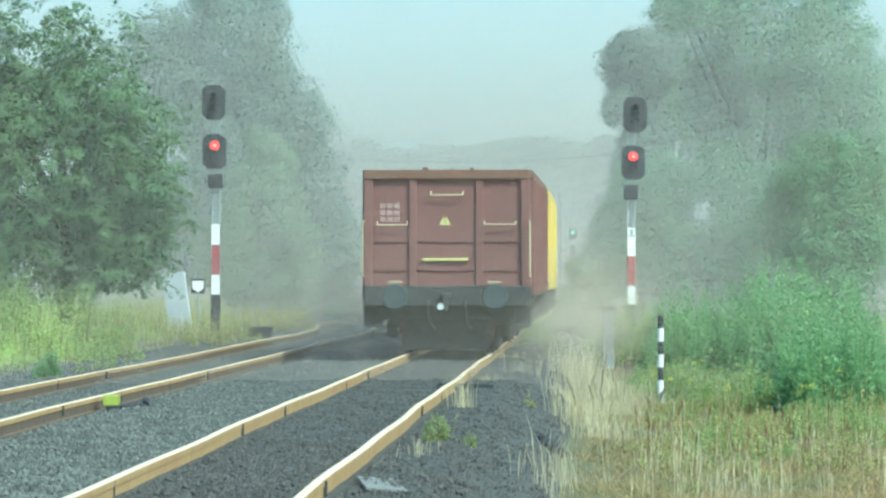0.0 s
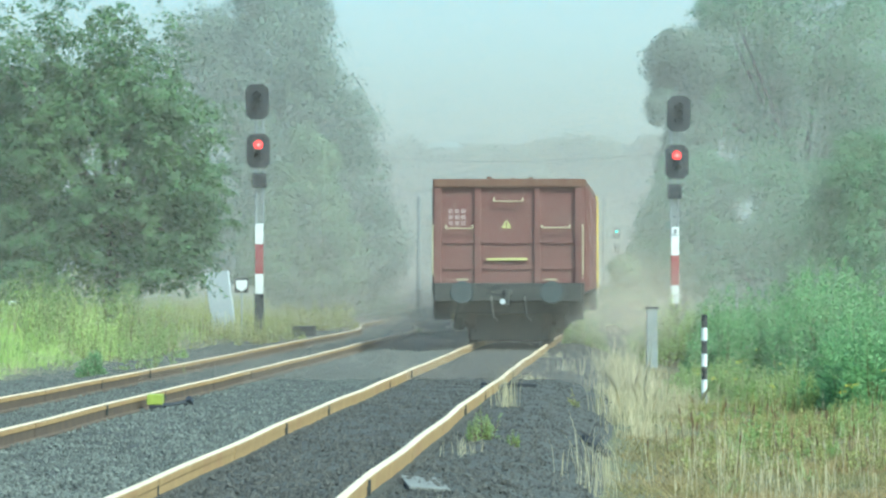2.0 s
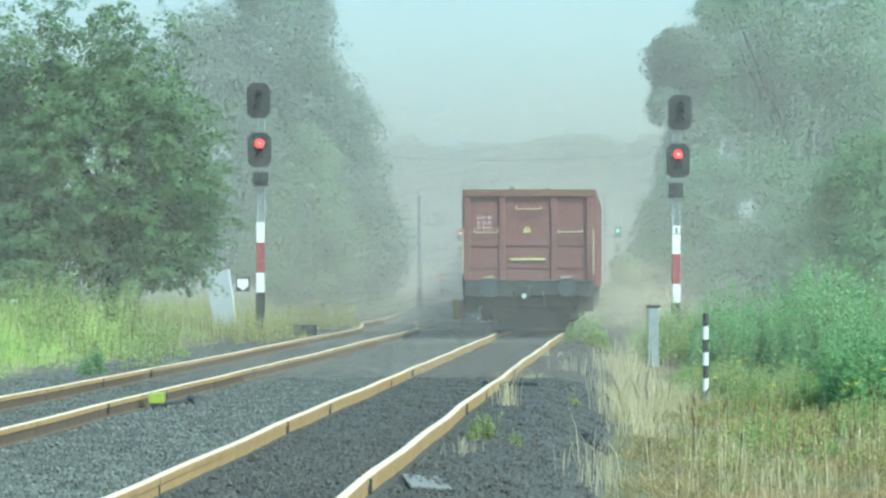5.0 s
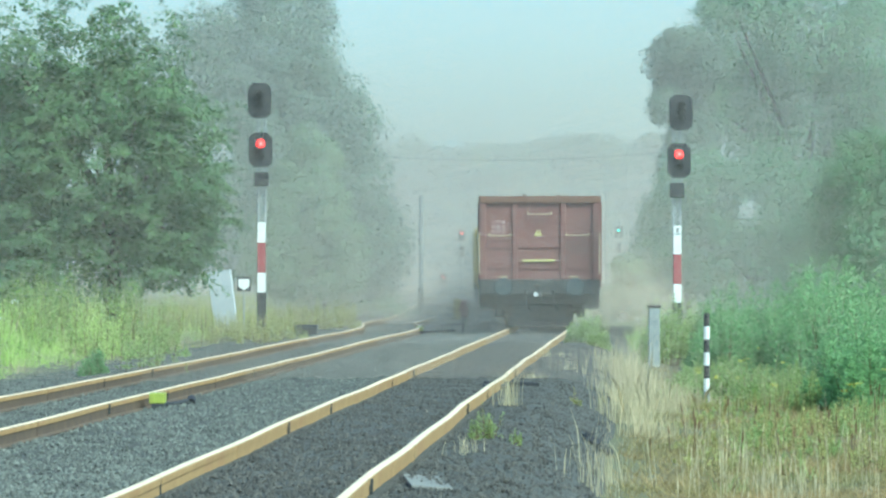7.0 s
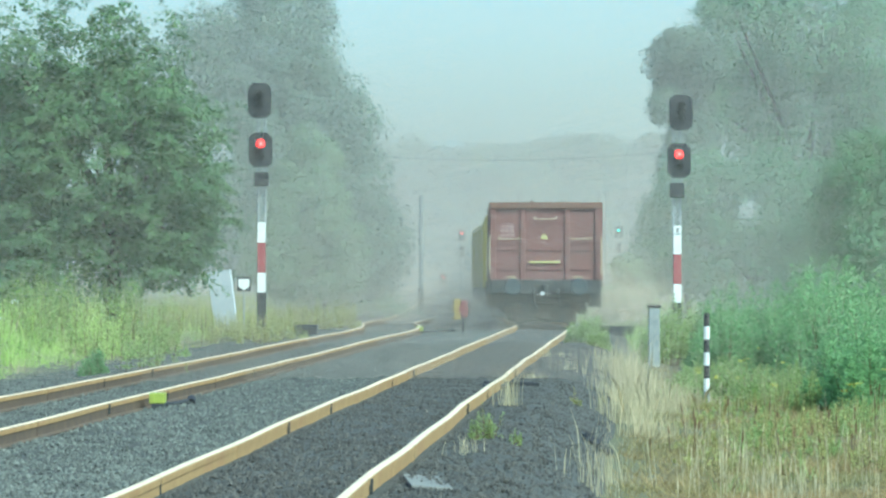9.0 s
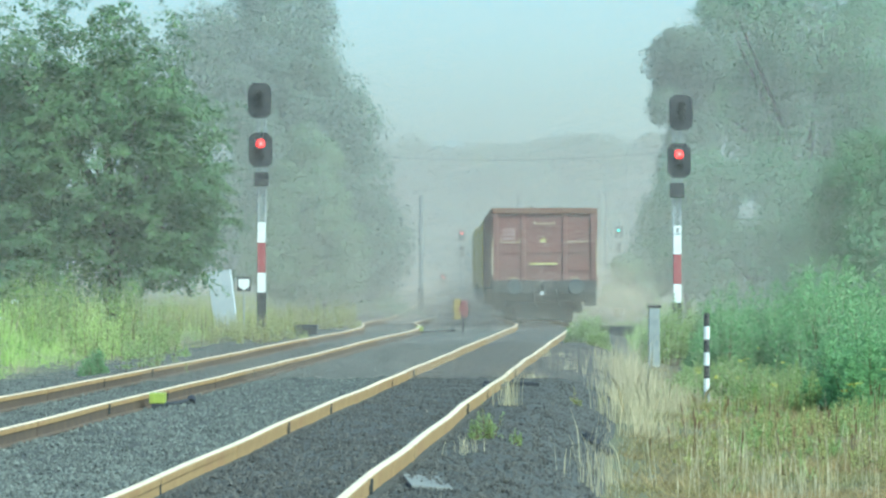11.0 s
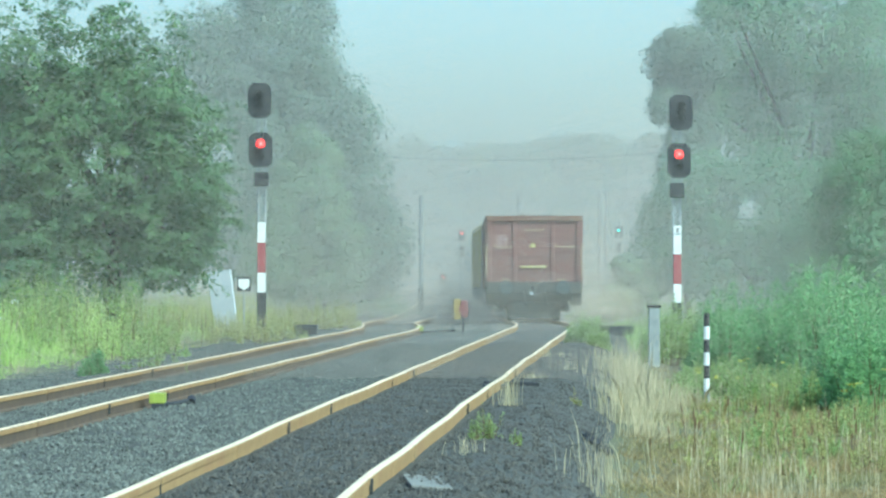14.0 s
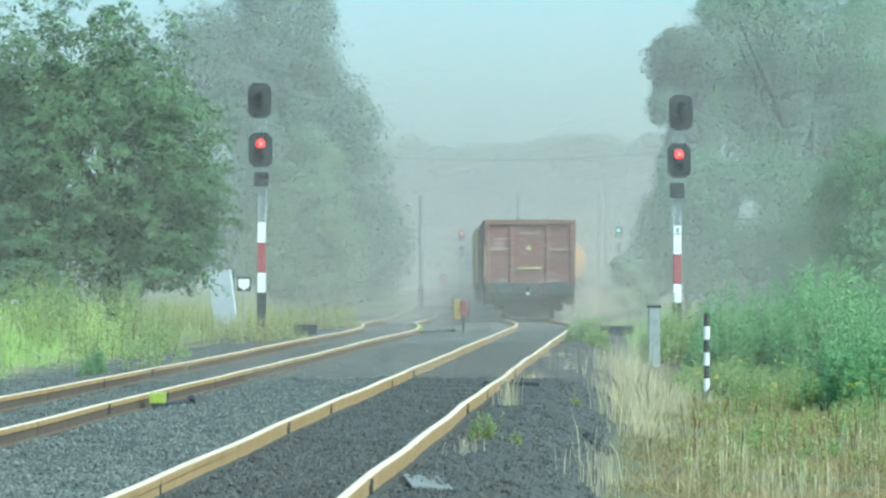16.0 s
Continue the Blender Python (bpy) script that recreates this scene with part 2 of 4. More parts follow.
def ground_z(x, y):
    """Level of the earth beside the tracks."""
    x, y = np.asarray(x, float), np.asarray(y, float)
    r = x - main_x(np.clip(y, 0, 200))
    l = side_x(np.clip(y, 0, 200)) - x
    z = rail_z(np.clip(y, 0, 300)) - 0.42
    z = z - 0.10 * np.clip((r - 2.2) / 2, 0, 1) + 0.25 * np.clip((r - 4) / 8, 0, 1)
    z = z + 0.35 * np.clip((l - 2.0) / 2.5, 0, 1) + 0.3 * np.clip((l - 5) / 8, 0, 1)
    return z + 0.05 * np.sin(x * 1.3 + y * 0.21) * np.sin(y * 0.37 + x * 0.2)


# ---- ground ----
def strip_mesh(name, xs_of, ys, z_of, material, jitter=0.0):
    """A sheet over rows of y; xs_of(y) gives the x values of a row, z_of(x, y) their level."""
    rows = [np.asarray(xs_of(y), float) for y in ys]
    n = len(rows[0])
    co = np.array([[(x, y, float(z)) for x, z in zip(r, z_of(r, np.full(n, y)))] for r, y in zip(rows, ys)]).reshape(-1, 3)
    if jitter:
        co[:, 2] += np.random.uniform(-jitter, jitter, len(co))
    faces = [(i * n + j, i * n + j + 1, (i + 1) * n + j + 1, (i + 1) * n + j) for i in range(len(ys) - 1) for j in range(n - 1)]
    me = bpy.data.meshes.new(name)
    me.from_pydata(co.tolist(), [], faces)
    me.materials.append(material)
    for p in me.polygons:
        p.use_smooth = True
    return new(name, me)


gx = np.concatenate([[-3000, -600, -150, -60, -40], np.arange(-30, 30.1, 0.75), [40, 60, 150, 600, 3000]])
gy = np.concatenate([[-60, -20], np.arange(-8, 130, 1.5), np.arange(130, 300, 10), [400, 700, 1500, 4000]])
ground = strip_mesh("ground", lambda y: gx, gy, ground_z, M["ground"])
tagged(ground, "earth with thin dry grass beside the railway", "ground", kind="structure")

by = np.concatenate([np.arange(-60, 4, 2.0), np.arange(4, 70, 0.25), np.arange(70, 130, 0.6), np.arange(130, 261, 5)])


def bed_xs(y):
    l, r = float(side_x(y)), float(main_x(y))
    l = min(l, r - 1.5)
    return np.concatenate([[l - 4.0, l - 3.5, l - 3.0], np.linspace(l - 2.7, r + 1.5, 64), [r + 1.8, r + 2.15, r + 2.5]])


def bed_z(x, y):
    r, l = x - main_x(y), np.minimum(side_x(y), main_x(y) - 1.5) - x
    edge = np.maximum(r - 1.55, l - 2.6)
    cut = 0.018 * np.clip((0.20 - np.minimum(np.abs(np.abs(r) - 0.75), np.abs(np.abs(l) - 0.75))) * 12, 0, 1)
    between = np.clip(np.minimum(np.abs(r), np.abs(l)) - 1.1, 0, 0.8)
    return rail_z(y) - 0.105 - 0.30 * np.clip(edge, 0, 1.2) - 0.5 * np.clip(edge - 0.62, 0, 1) - 0.03 * between - 0.05 * np.clip((1.3 - np.abs(l)) * 4, 0, 1) + 0.02 * np.sin(x * 5 + y * 3) * np.sin(y * 1.7) * (1 - cut / 0.018) - cut


bed = strip_mesh("ballast_bed", bed_xs, by, bed_z, M["ballast"], 0.005)
tagged(bed, "grey crushed-stone ballast bed under two tracks", "ballast", kind="structure")


def stones(name, n, place, size, material):
    """Broken stones: jittered roof-shaped lumps bedded in the gravel."""
    base = np.array([(1, 0, -0.3), (0, 1, -0.3), (-1, 0, -0.3), (0, -1, -0.3), (0.25, 0.1, 0.75), (-0.3, -0.1, 0.6)], float)
    tri = np.array([(0, 1, 4), (1, 2, 5), (1, 5, 4), (2, 3, 5), (3, 0, 4), (3, 4, 5)])
    p = place(n)
    n = len(p)
    v = base[None] * np.random.uniform(0.55, 1.25, (n, 6, 1)) + np.random.uniform(-0.3, 0.3, (n, 6, 3))
    a = np.random.uniform(0, 6.283, n)
    c, s = np.cos(a)[:, None], np.sin(a)[:, None]
    v = np.stack([v[..., 0] * c - v[..., 1] * s, v[..., 0] * s + v[..., 1] * c, v[..., 2]], -1)
    v = v * (np.random.uniform(0.5, 1.0, n) * size)[:, None, None] + p[:, None]
    f = (tri[None] + (np.arange(n) * 6)[:, None, None]).reshape(-1, 3)
    me = bpy.data.meshes.new(name)
    me.vertices.add(n * 6)
    me.vertices.foreach_set("co", v.astype(np.float32).ravel())
    me.loops.add(len(f) * 3)
    me.loops.foreach_set("vertex_index", f.astype(np.int32).ravel())
    me.polygons.add(len(f))
    me.polygons.foreach_set("loop_start", np.arange(0, len(f) * 3, 3, dtype=np.int32))
    me.update(calc_edges=True)
    me.materials.append(material)
    return new(name, me)


def near_y(n, a, b):
    """Depths from a to b, denser close by."""
    u = np.random.uniform(0, 1, n)
    return 1 / (1 / a + u * (1 / b - 1 / a))


def place_stones(lo, hi):
    def f(n):
        y = near_y(n, 19, 95)
        x = np.random.uniform(-12, 6, n)
        r, l = x - main_x(y), x - side_x(y)
        ok = (r < 2.3) & (l > -3.7) & (r > lo) & (r < hi) & (np.abs(x) < y * 0.165 + 0.5)
        ok &= (r < 0.95) | (np.random.uniform(0, 1, n) < 0.7)
        for q in (r, l):
            for g in (-0.75, 0.75):
                ok &= np.abs(q - g) > 0.11
        x, y = x[ok], y[ok]
        return np.stack([x, y, np.maximum(bed_z(x, y), ground_z(x, y)) + np.random.uniform(-0.008, 0.022, len(x))], 1)
    return f


tagged(stones("ballast_stones", 195000, place_stones(-20, -0.9), 0.026, M["stone"]), "loose pale grey ballast stones between the tracks", "gravel", kind="stuff")
tagged(stones("oily_ballast_stones", 140000, place_stones(-0.9, 2.3), 0.024, M["stone_dark"]), "dark grime-covered ballast stones along the main track", "gravel", kind="stuff")

# ---- tracks ----
PROFILE = [(-0.07, -0.172), (0.07, -0.172), (0.07, -0.155), (0.030, -0.140), (0.030, -0.045), (0.036, -0.036), (0.036, -0.004), (-0.036, -0.004), (-0.036, -0.036), (-0.030, -0.045), (-0.030, -0.140), (-0.07, -0.155)]


def sweep(bm, xf, y0, y1, off, prof, step=0.7):
    ys = np.linspace(y0, y1, max(2, int((y1 - y0) / step)))
    rings = []
    for y in ys:
        k = float((xf(y + 0.2) - xf(y - 0.2)) / 0.4)
        nx, ny = 1 / math.hypot(1, k), -k / math.hypot(1, k)
        cx, cz = float(xf(y)), float(rail_z(y))
        wob = 0.02 * math.sin(y * 0.76) * math.sin(y * 0.31 + off)
        rings.append([bm.verts.new((cx + (off + a + wob) * nx, y + (off + a) * ny, cz + b)) for a, b in prof])
    n = len(prof)
    for r0, r1 in zip(rings, rings[1:]):
        for i in range(n):
            bm.faces.new((r0[i], r1[i], r1[(i + 1) % n], r0[(i + 1) % n]))
    bm.faces.new(rings[0])
    bm.faces.new(rings[-1][::-1])


def track(name, xf, label, far, web):
    t = tagged(new(name), label, "railway track", kind="structure")
    for off in (-0.75, 0.75):
        y = 6.0 - 4.1 * 15
        while y < far:
            ln = 4.1 if y < 70 else 12.3
            bm = B()
            sweep(bm, xf, y + 0.015, y + ln - 0.015, off, PROFILE)
            bmesh.ops.recalc_face_normals(bm, faces=bm.faces)
            r = part("rail", bm, M[web], t)
            bm = B()
            sweep(bm, xf, y + 0.015, y + ln - 0.015, off, [(0.039, -0.006), (-0.039, -0.006), (-0.039, -0.05), (0.039, -0.05)])
            bmesh.ops.recalc_face_normals(bm, faces=bm.faces)
            part("rail_head", bm, M["rail_side"], r, "ochre rusty rail head")
            if 10 < y < 50:
                bm = B()
                x, z = float(xf(y)) + off, float(rail_z(y))
                box(bm, x - 0.040, x + 0.040, y - 0.02, y + 0.02, z - 0.12, z - 0.008, 0.004)
                part("joint_plate", bm, M["under"], r, "dark joint plate")
            bm = B()
            sweep(bm, xf, y + 0.015, y + ln - 0.015, off, [(-0.034, -0.003), (0.034, -0.003), (0.030, 0.003), (0, 0.005), (-0.030, 0.003)])
            bmesh.ops.recalc_face_normals(bm, faces=bm.faces)
            part("rail_running_surface", bm, M["rail_top"], r, "polished steel running surface")
            y += ln
    return t


track("track_main", main_x, "main railway track with ochre rusty rails in dark ballast", 230, "rail_side")
track("track_siding", side_x, "parallel railway track with ochre rusty rails in grey ballast", 160, "rail_web")


# ---- train ----
def bogie(parent, y, material):
    bm = B()
    for s in (-1, 1):
        box(bm, s * 1.02 - 0.06, s * 1.02 + 0.06, y - 1.25, y + 1.25, 0.50, 0.72, 0.03)
        for dy in (-0.9, 0.9):
            box(bm, s * 1.02 - 0.10, s * 1.02 + 0.10, y + dy - 0.17, y + dy + 0.17, 0.30, 0.58, 0.03)
            cyl(bm, (s * 1.02, y + dy - 0.28, 0.52), (s * 1.02, y + dy - 0.28, 0.78), 0.07)
    box(bm, -1.0, 1.0, y - 0.18, y + 0.18, 0.45, 0.85, 0.03)
    box(bm, -1.0, 1.0, y - 1.25, y - 1.15, 0.50, 0.66, 0.02)
    box(bm, -1.0, 1.0, y + 1.15, y + 1.25, 0.50, 0.66, 0.02)
    bg = part("bogie", bm, material, parent)
    sets = []
    for dy in (-0.9, 0.9):
        bm = B()
        cyl(bm, (-0.95, 0, 0), (0.95, 0, 0), 0.08)
        for s in (-1, 1):
            cyl(bm, (s * 0.685, 0, 0), (s * 0.815, 0, 0), 0.455, n=28)
            cyl(bm, (s * 0.66, 0, 0), (s * 0.685, 0, 0), 0.485, n=28)
            cyl(bm, (s * 0.815, 0, 0), (s * 0.83, 0, 0), 0.36, n=20)
        w = part("wheelset", bm, M["wheel"], bg)
        w.location = (0, y + dy, 0.46)
        sets.append((w, y + dy))
    return sets


def rail_pipe(bm, pts, r=0.016):
    for a, b in zip(pts, pts[1:]):
        cyl(bm, a, b, r, n=8)


def buffer_pair(parent, y, s):
    for x in (-0.875, 0.875):
        bm = B()
        cyl(bm, (x, y, 1.04), (x, y + s * 0.34, 1.04), 0.11, n=16)
        box(bm, x - 0.17, x + 0.17, min(y, y + s * 0.05), max(y, y + s * 0.05), 0.87, 1.21, 0.02)
        cyl(bm, (x, y + s * 0.30, 1.04), (x, y + s * 0.56, 1.04), 0.085, n=16)
        cyl(bm, (x, y + s * 0.56, 1.04), (x, y + s * 0.60, 1.04), 0.225, 0.215, n=24)
        part("buffer", bm, M["buffer"], parent, "grey-blue steel buffer")


def gondola(paint, trim, label, marked):
    L, W, TOP = 12.8, 1.45, 3.28
    g = thing("gondola_wagon", (0, 0, 0), label, "railway wagon", "wagons of the freight train")
    for side in (0, 1):
        # end wall seen from outside at y = 0 (rear) or y = L (front)
        y0, s = (0.0, 1) if side == 0 else (L, -1)

        def yb(a, b):
            return (min(y0 + s * a, y0 + s * b), max(y0 + s * a, y0 + s * b))
        bm = B()
        box(bm, -W + 0.02, W - 0.02, *yb(0.10, 0.16), 1.22, TOP - 0.1)
        part("end_wall", bm, paint, g)
        bm = B()
        box(bm, -W - 0.02, W + 0.02, *yb(0.01, 0.18), TOP - 0.17, TOP, 0.025)
        part("top_rail", bm, trim, g, "rust-brown top rail")
        for x in (-0.60, 0.58):
            bm = B()
            box(bm, x - 0.065, x + 0.065, *yb(0.045, 0.11), 1.22, TOP - 0.165, 0.02)
            part("end_post", bm, paint, g)
        for x in (-W + 0.06, W - 0.06):
            bm = B()
            box(bm, x - 0.075, x + 0.075, *yb(0.03, 0.17), 1.22, TOP - 0.165, 0.02)
            part("corner_post", bm, paint, g)
        for z in (2.06, 1.55):
            for xa, xb in ((-W + 0.12, -0.67), (-0.53, 0.51), (0.65, W - 0.12)):
                bm = B()
                n = 10
                for i in range(n):
                    u0, u1 = i / n, (i + 1) / n
                    d = [0.03 * math.sin(math.pi * u) for u in (u0, u1)]
                    x0, x1 = xa + (xb - xa) * u0, xa + (xb - xa) * u1
                    box(bm, x0, x1, *yb(0.07, 0.11), z - 0.045 - d[0] * 0.6, z + 0.045 - d[0] * 0.6)
                part("end_rib", bm, paint, g)
        bm = B()
        box(bm, -W, W, *yb(-0.01, 0.20), 0.86, 1.225, 0.02)
        box(bm, -W + 0.25, W - 0.25, *yb(0.2, 1.2), 0.62, 1.2, 0.02)
        part("headstock", bm, M["under"], g, "grimy dark headstock")
        buffer_pair(g, y0 - s * 0.01, -s)
        bm = B()
        box(bm, -0.09, 0.09, *yb(-0.30, 0.0), 0.98, 1.10, 0.03)
        box(bm, -0.05, 0.05, *yb(-0.36, -0.26), 0.78, 1.10, 0.02)
        part("coupling", bm, M["under"], g)
        for x in (-0.32, 0.34):
            bm = B()
            rail_pipe(bm, [(x, y0 - s * 0.02, 0.95), (x, y0 - s * 0.18, 0.85), (x + 0.04, y0 - s * 0.20, 0.55), (x + 0.12, y0 - s * 0.12, 0.48)], 0.025)
            part("brake_hose", bm, M["under"], g)
    for s in (-1, 1):
        bm = B()
        box(bm, s * W - 0.03, s * W + 0.03, 0.17, L - 0.17, 1.22, TOP - 0.12)
        part("side_wall", bm, paint, g)
        bm = B()
        box(bm, s * W - 0.05, s * W + 0.07, 0.17, L - 0.17, TOP - 0.15, TOP - 0.002, 0.02)
        part("top_rail", bm, trim, g)
        bm = B()
        box(bm, s * W - 0.06, s * W + 0.05, 0.2, L - 0.2, 1.0, 1.24, 0.02)
        part("side_sill", bm, M["under"], g)
        for i in range(9):
            bm = B()
            y = 0.75 + i * (L - 1.5) / 8
            box(bm, s * (W + 0.055) - 0.035, s * (W + 0.055) + 0.035, y - 0.07, y + 0.07, 1.05, TOP - 0.14, 0.015)
            part("side_post", bm, paint, g)
        # shunter's step and grab rail at the corners
        bm = B()
        rail_pipe(bm, [(s * (W + 0.01), -0.02, 2.36), (s * (W + 0.03), -0.10, 2.34), (s * (W + 0.03), -0.10, 1.40), (s * (W + 0.01), -0.02, 1.36)])
        part("grab_rail", bm, M["cream"], g, "worn cream grab rail")
        bm = B()
        rail_pipe(bm, [(s * (W + 0.02), 0.25, 1.1), (s * (W + 0.02), 0.25, 0.52), (s * (W - 0.30), 0.25, 0.52), (s * (W - 0.30), 0.25, 0.9)], 0.02)
        box(bm, min(s * (W + 0.02), s * (W - 0.30)), max(s * (W + 0.02), s * (W - 0.30)), 0.14, 0.34, 0.50, 0.54)
        box(bm, min(s * (W + 0.02), s * (W - 0.30)), max(s * (W + 0.02), s * (W - 0.30)), 0.34, 0.37, 0.50, 1.10)
        box(bm, min(s * (W + 0.02), s * (W - 0.30)), max(s * (W + 0.02), s * (W - 0.30)), 0.16, 0.34, 0.80, 0.83)
        part("footstep", bm, M["under"], g, "grimy metal footstep")
    bm = B()
    box(bm, -W, W, 0.15, L - 0.15, 1.16, 1.26)
    box(bm, -0.25, 0.25, 0.6, L - 0.6, 0.75, 1.16)
    for y in (4.2, 6.4, 8.6):
        box(bm, -1.2, 1.2, y - 0.1, y + 0.1, 0.8, 1.16)
    part("underframe", bm, M["under"], g)
    if marked:
        for pts in ([(-0.28, 0.10, 2.90), (-0.28, 0.0, 2.83), (0.29, 0.0, 2.83), (0.29, 0.10, 2.90)],
                    [(-1.23, 0.10, 2.37), (-1.23, 0.0, 2.30), (-0.70, 0.0, 2.30), (-0.70, 0.10, 2.37)],
                    [(0.67, 0.10, 2.37), (0.67, 0.0, 2.31), (1.22, 0.0, 2.31), (1.22, 0.10, 2.37)]):
            bm = B()
            rail_pipe(bm, pts, 0.013)
            part("handrail", bm, M["cream"], g, "faded cream handrail")
        bm = B()
        box(bm, -0.41, 0.40, 0.03, 0.10, 1.665, 1.715, 0.01, pose(0, 0, 0, 0, -0.5, 0))
        part("foot_bar", bm, M["yellow_mark"], g, "pale yellow foot bar")
        for xa, xb in ((-1.02, -0.78), (0.73, 0.97)):
            bm = B()
            box(bm, xa, xb, -0.12, -0.012, 1.275, 1.31, 0.006)
            part("step_plate", bm, M["cream"], g, "cream edged step plate")
        for k in (-1, 1):
            bm = B()
            x = -0.03 + k * 0.055
            vs = [bm.verts.new((x + dx, 0.094, z)) for dx, z in ((-0.05, 2.30), (0.05, 2.30), (0.05 * (k < 0) - 0.03 * (k > 0) - 0.01, 2.47))]
            f = bm.faces.new(vs)
            ex = bmesh.ops.extrude_face_region(bm, geom=[f])
            bmesh.ops.translate(bm, vec=(0, 0.006, 0), verts=[v for v in ex["geom"] if isinstance(v, bmesh.types.BMVert)])
            part("warning_triangle", bm, M["yellow_mark"], g, "yellow warning triangle half")
        for i in range(3):
            for j in range(3):
                bm = B()
                box(bm, -1.18 + i * 0.125, -1.18 + i * 0.125 + 0.095, 0.094, 0.10, 2.36 + j * 0.12, 2.36 + j * 0.12 + 0.085)
                part("stencil_panel", bm, M["chalk"], g, "faded chalky stencil panel")
        bm = B()
        cyl(bm, (-0.08, -0.50, 0.86), (-0.08, -0.44, 0.86), 0.055, n=20)
        part("tail_marker", bm, M["reflector"], g, "white round tail marker")
        for x, w in ((-0.37, 0.05), (0.45, 0.04), (0.10, 0.03)):
            bm = B()
            box(bm, x - w, x + w, 0.0, 0.08, TOP - 0.01, TOP + 0.045 * w / 0.05, 0.012)
            part("rim_lug", bm, trim, g)
    # dark panel and shade between the end wheels, added as one block
    for y in (0.62, L - 0.62):
        bm = B()
        box(bm, -0.78, 0.78, y - 0.05, y + 0.05, 0.07, 0.60, 0.03)
        for x in (-0.7, 0.7):
            box(bm, x - 0.05, x + 0.05, y - 0.04, y + 0.04, 0.6, 0.9)
        part("brake_beam", bm, M["under"], g)
    sets = bogie(g, 1.9, M["under"]) + bogie(g, L - 1.9, M["under"])
    return g, sets


def tank():
    g = thing("tank_wagon", (0, 0, 0), "orange cylindrical tank wagon coupled ahead in the train", "railway wagon", "wagons of the freight train")
    bm = B()
    cyl(bm, (0, 0.6, 2.25), (0, 12.2, 2.25), 1.36, n=40)
    for y, s in ((0.6, -1), (12.2, 1)):
        cyl(bm, (0, y, 2.25), (0, y + s * 0.3, 2.25), 1.36, 0.9, n=40)
    part("barrel", bm, M["orange"], g)
    bm = B()
    cyl(bm, (0, 6.4, 3.5), (0, 6.4, 3.8), 0.35, n=20)
    part("hatch", bm, M["galv"], g)
    bm = B()
    box(bm, -1.3, 1.3, 0.1, 0.4, 0.86, 1.2, 0.02)
    box(bm, -1.3, 1.3, 12.4, 12.7, 0.86, 1.2, 0.02)
    for x in (-0.9, 0.9):
        box(bm, x - 0.12, x + 0.12, 0.3, 12.5, 0.9, 1.15)
    for y in (2.5, 10.3):
        box(bm, -1.1, 1.1, y - 0.2, y + 0.2, 1.1, 1.5)
    part("underframe", bm, M["under"], g)
    bm = B()
    rail_pipe(bm, [(1.2, 0.3, 1.2), (1.2, 0.3, 3.2), (1.35, 0.3, 3.2)], 0.03)
    part("ladder", bm, M["cream"], g)
    buffer_pair(g, 0.1, -1)
    buffer_pair(g, 12.7, 1)
    return g, bogie(g, 1.9, M["under"]) + bogie(g, 10.9, M["under"])


TRAIN = [gondola(M["brown"], M["brown_dark"], "rust-brown high-sided gondola wagon at the train's end", True)]
for i in range(4):
    TRAIN.append(gondola(M["yellow"], M["yellow"], "yellow high-sided gondola wagon coupled in the train", False))
TRAIN.append(tank())
# distance of the train's last end wall, second by second
D_COEF = (-0.01656, 3.252, 55.9)


def train_d(t):
    return D_COEF[0] * t * t + D_COEF[1] * t + D_COEF[2]


def wagon_pose(d):
    """A wagon whose end wall is at distance d rides with both bogies on the track."""
    a = Vector((float(main_x(d + 1.9)), d + 1.9, float(rail_z(d + 1.9))))
    b = Vector((float(main_x(d + 10.9)), d + 10.9, float(rail_z(d + 10.9))))
    v = (b - a).normalized()
    q = Matrix((v.cross(Vector((0, 0, 1))).normalized(), v, v.cross(Vector((0, 0, 1))).normalized().cross(v))).transposed().to_4x4()
    return Matrix.Translation(a - v * 1.9) @ q


def motions():
    times = [i * 0.5 for i in range(33)]
    for i, (w, sets) in enumerate(TRAIN):
        walk(w, [(t, wagon_pose(train_d(t) + i * 14.04)) for t in times])
        for ws, y in sets:
            walk(ws, [(k * 0.2, pose(0, y, 0.46, -math.degrees((train_d(k * 0.2) - D_COEF[2]) / 0.46), 0, 0)) for k in range(81)])
    for d, off in DUST:
        walk(d, [(t, wagon_pose(train_d(t) + off[1]) @ pose(off[0], 0, off[2])) for t in times])


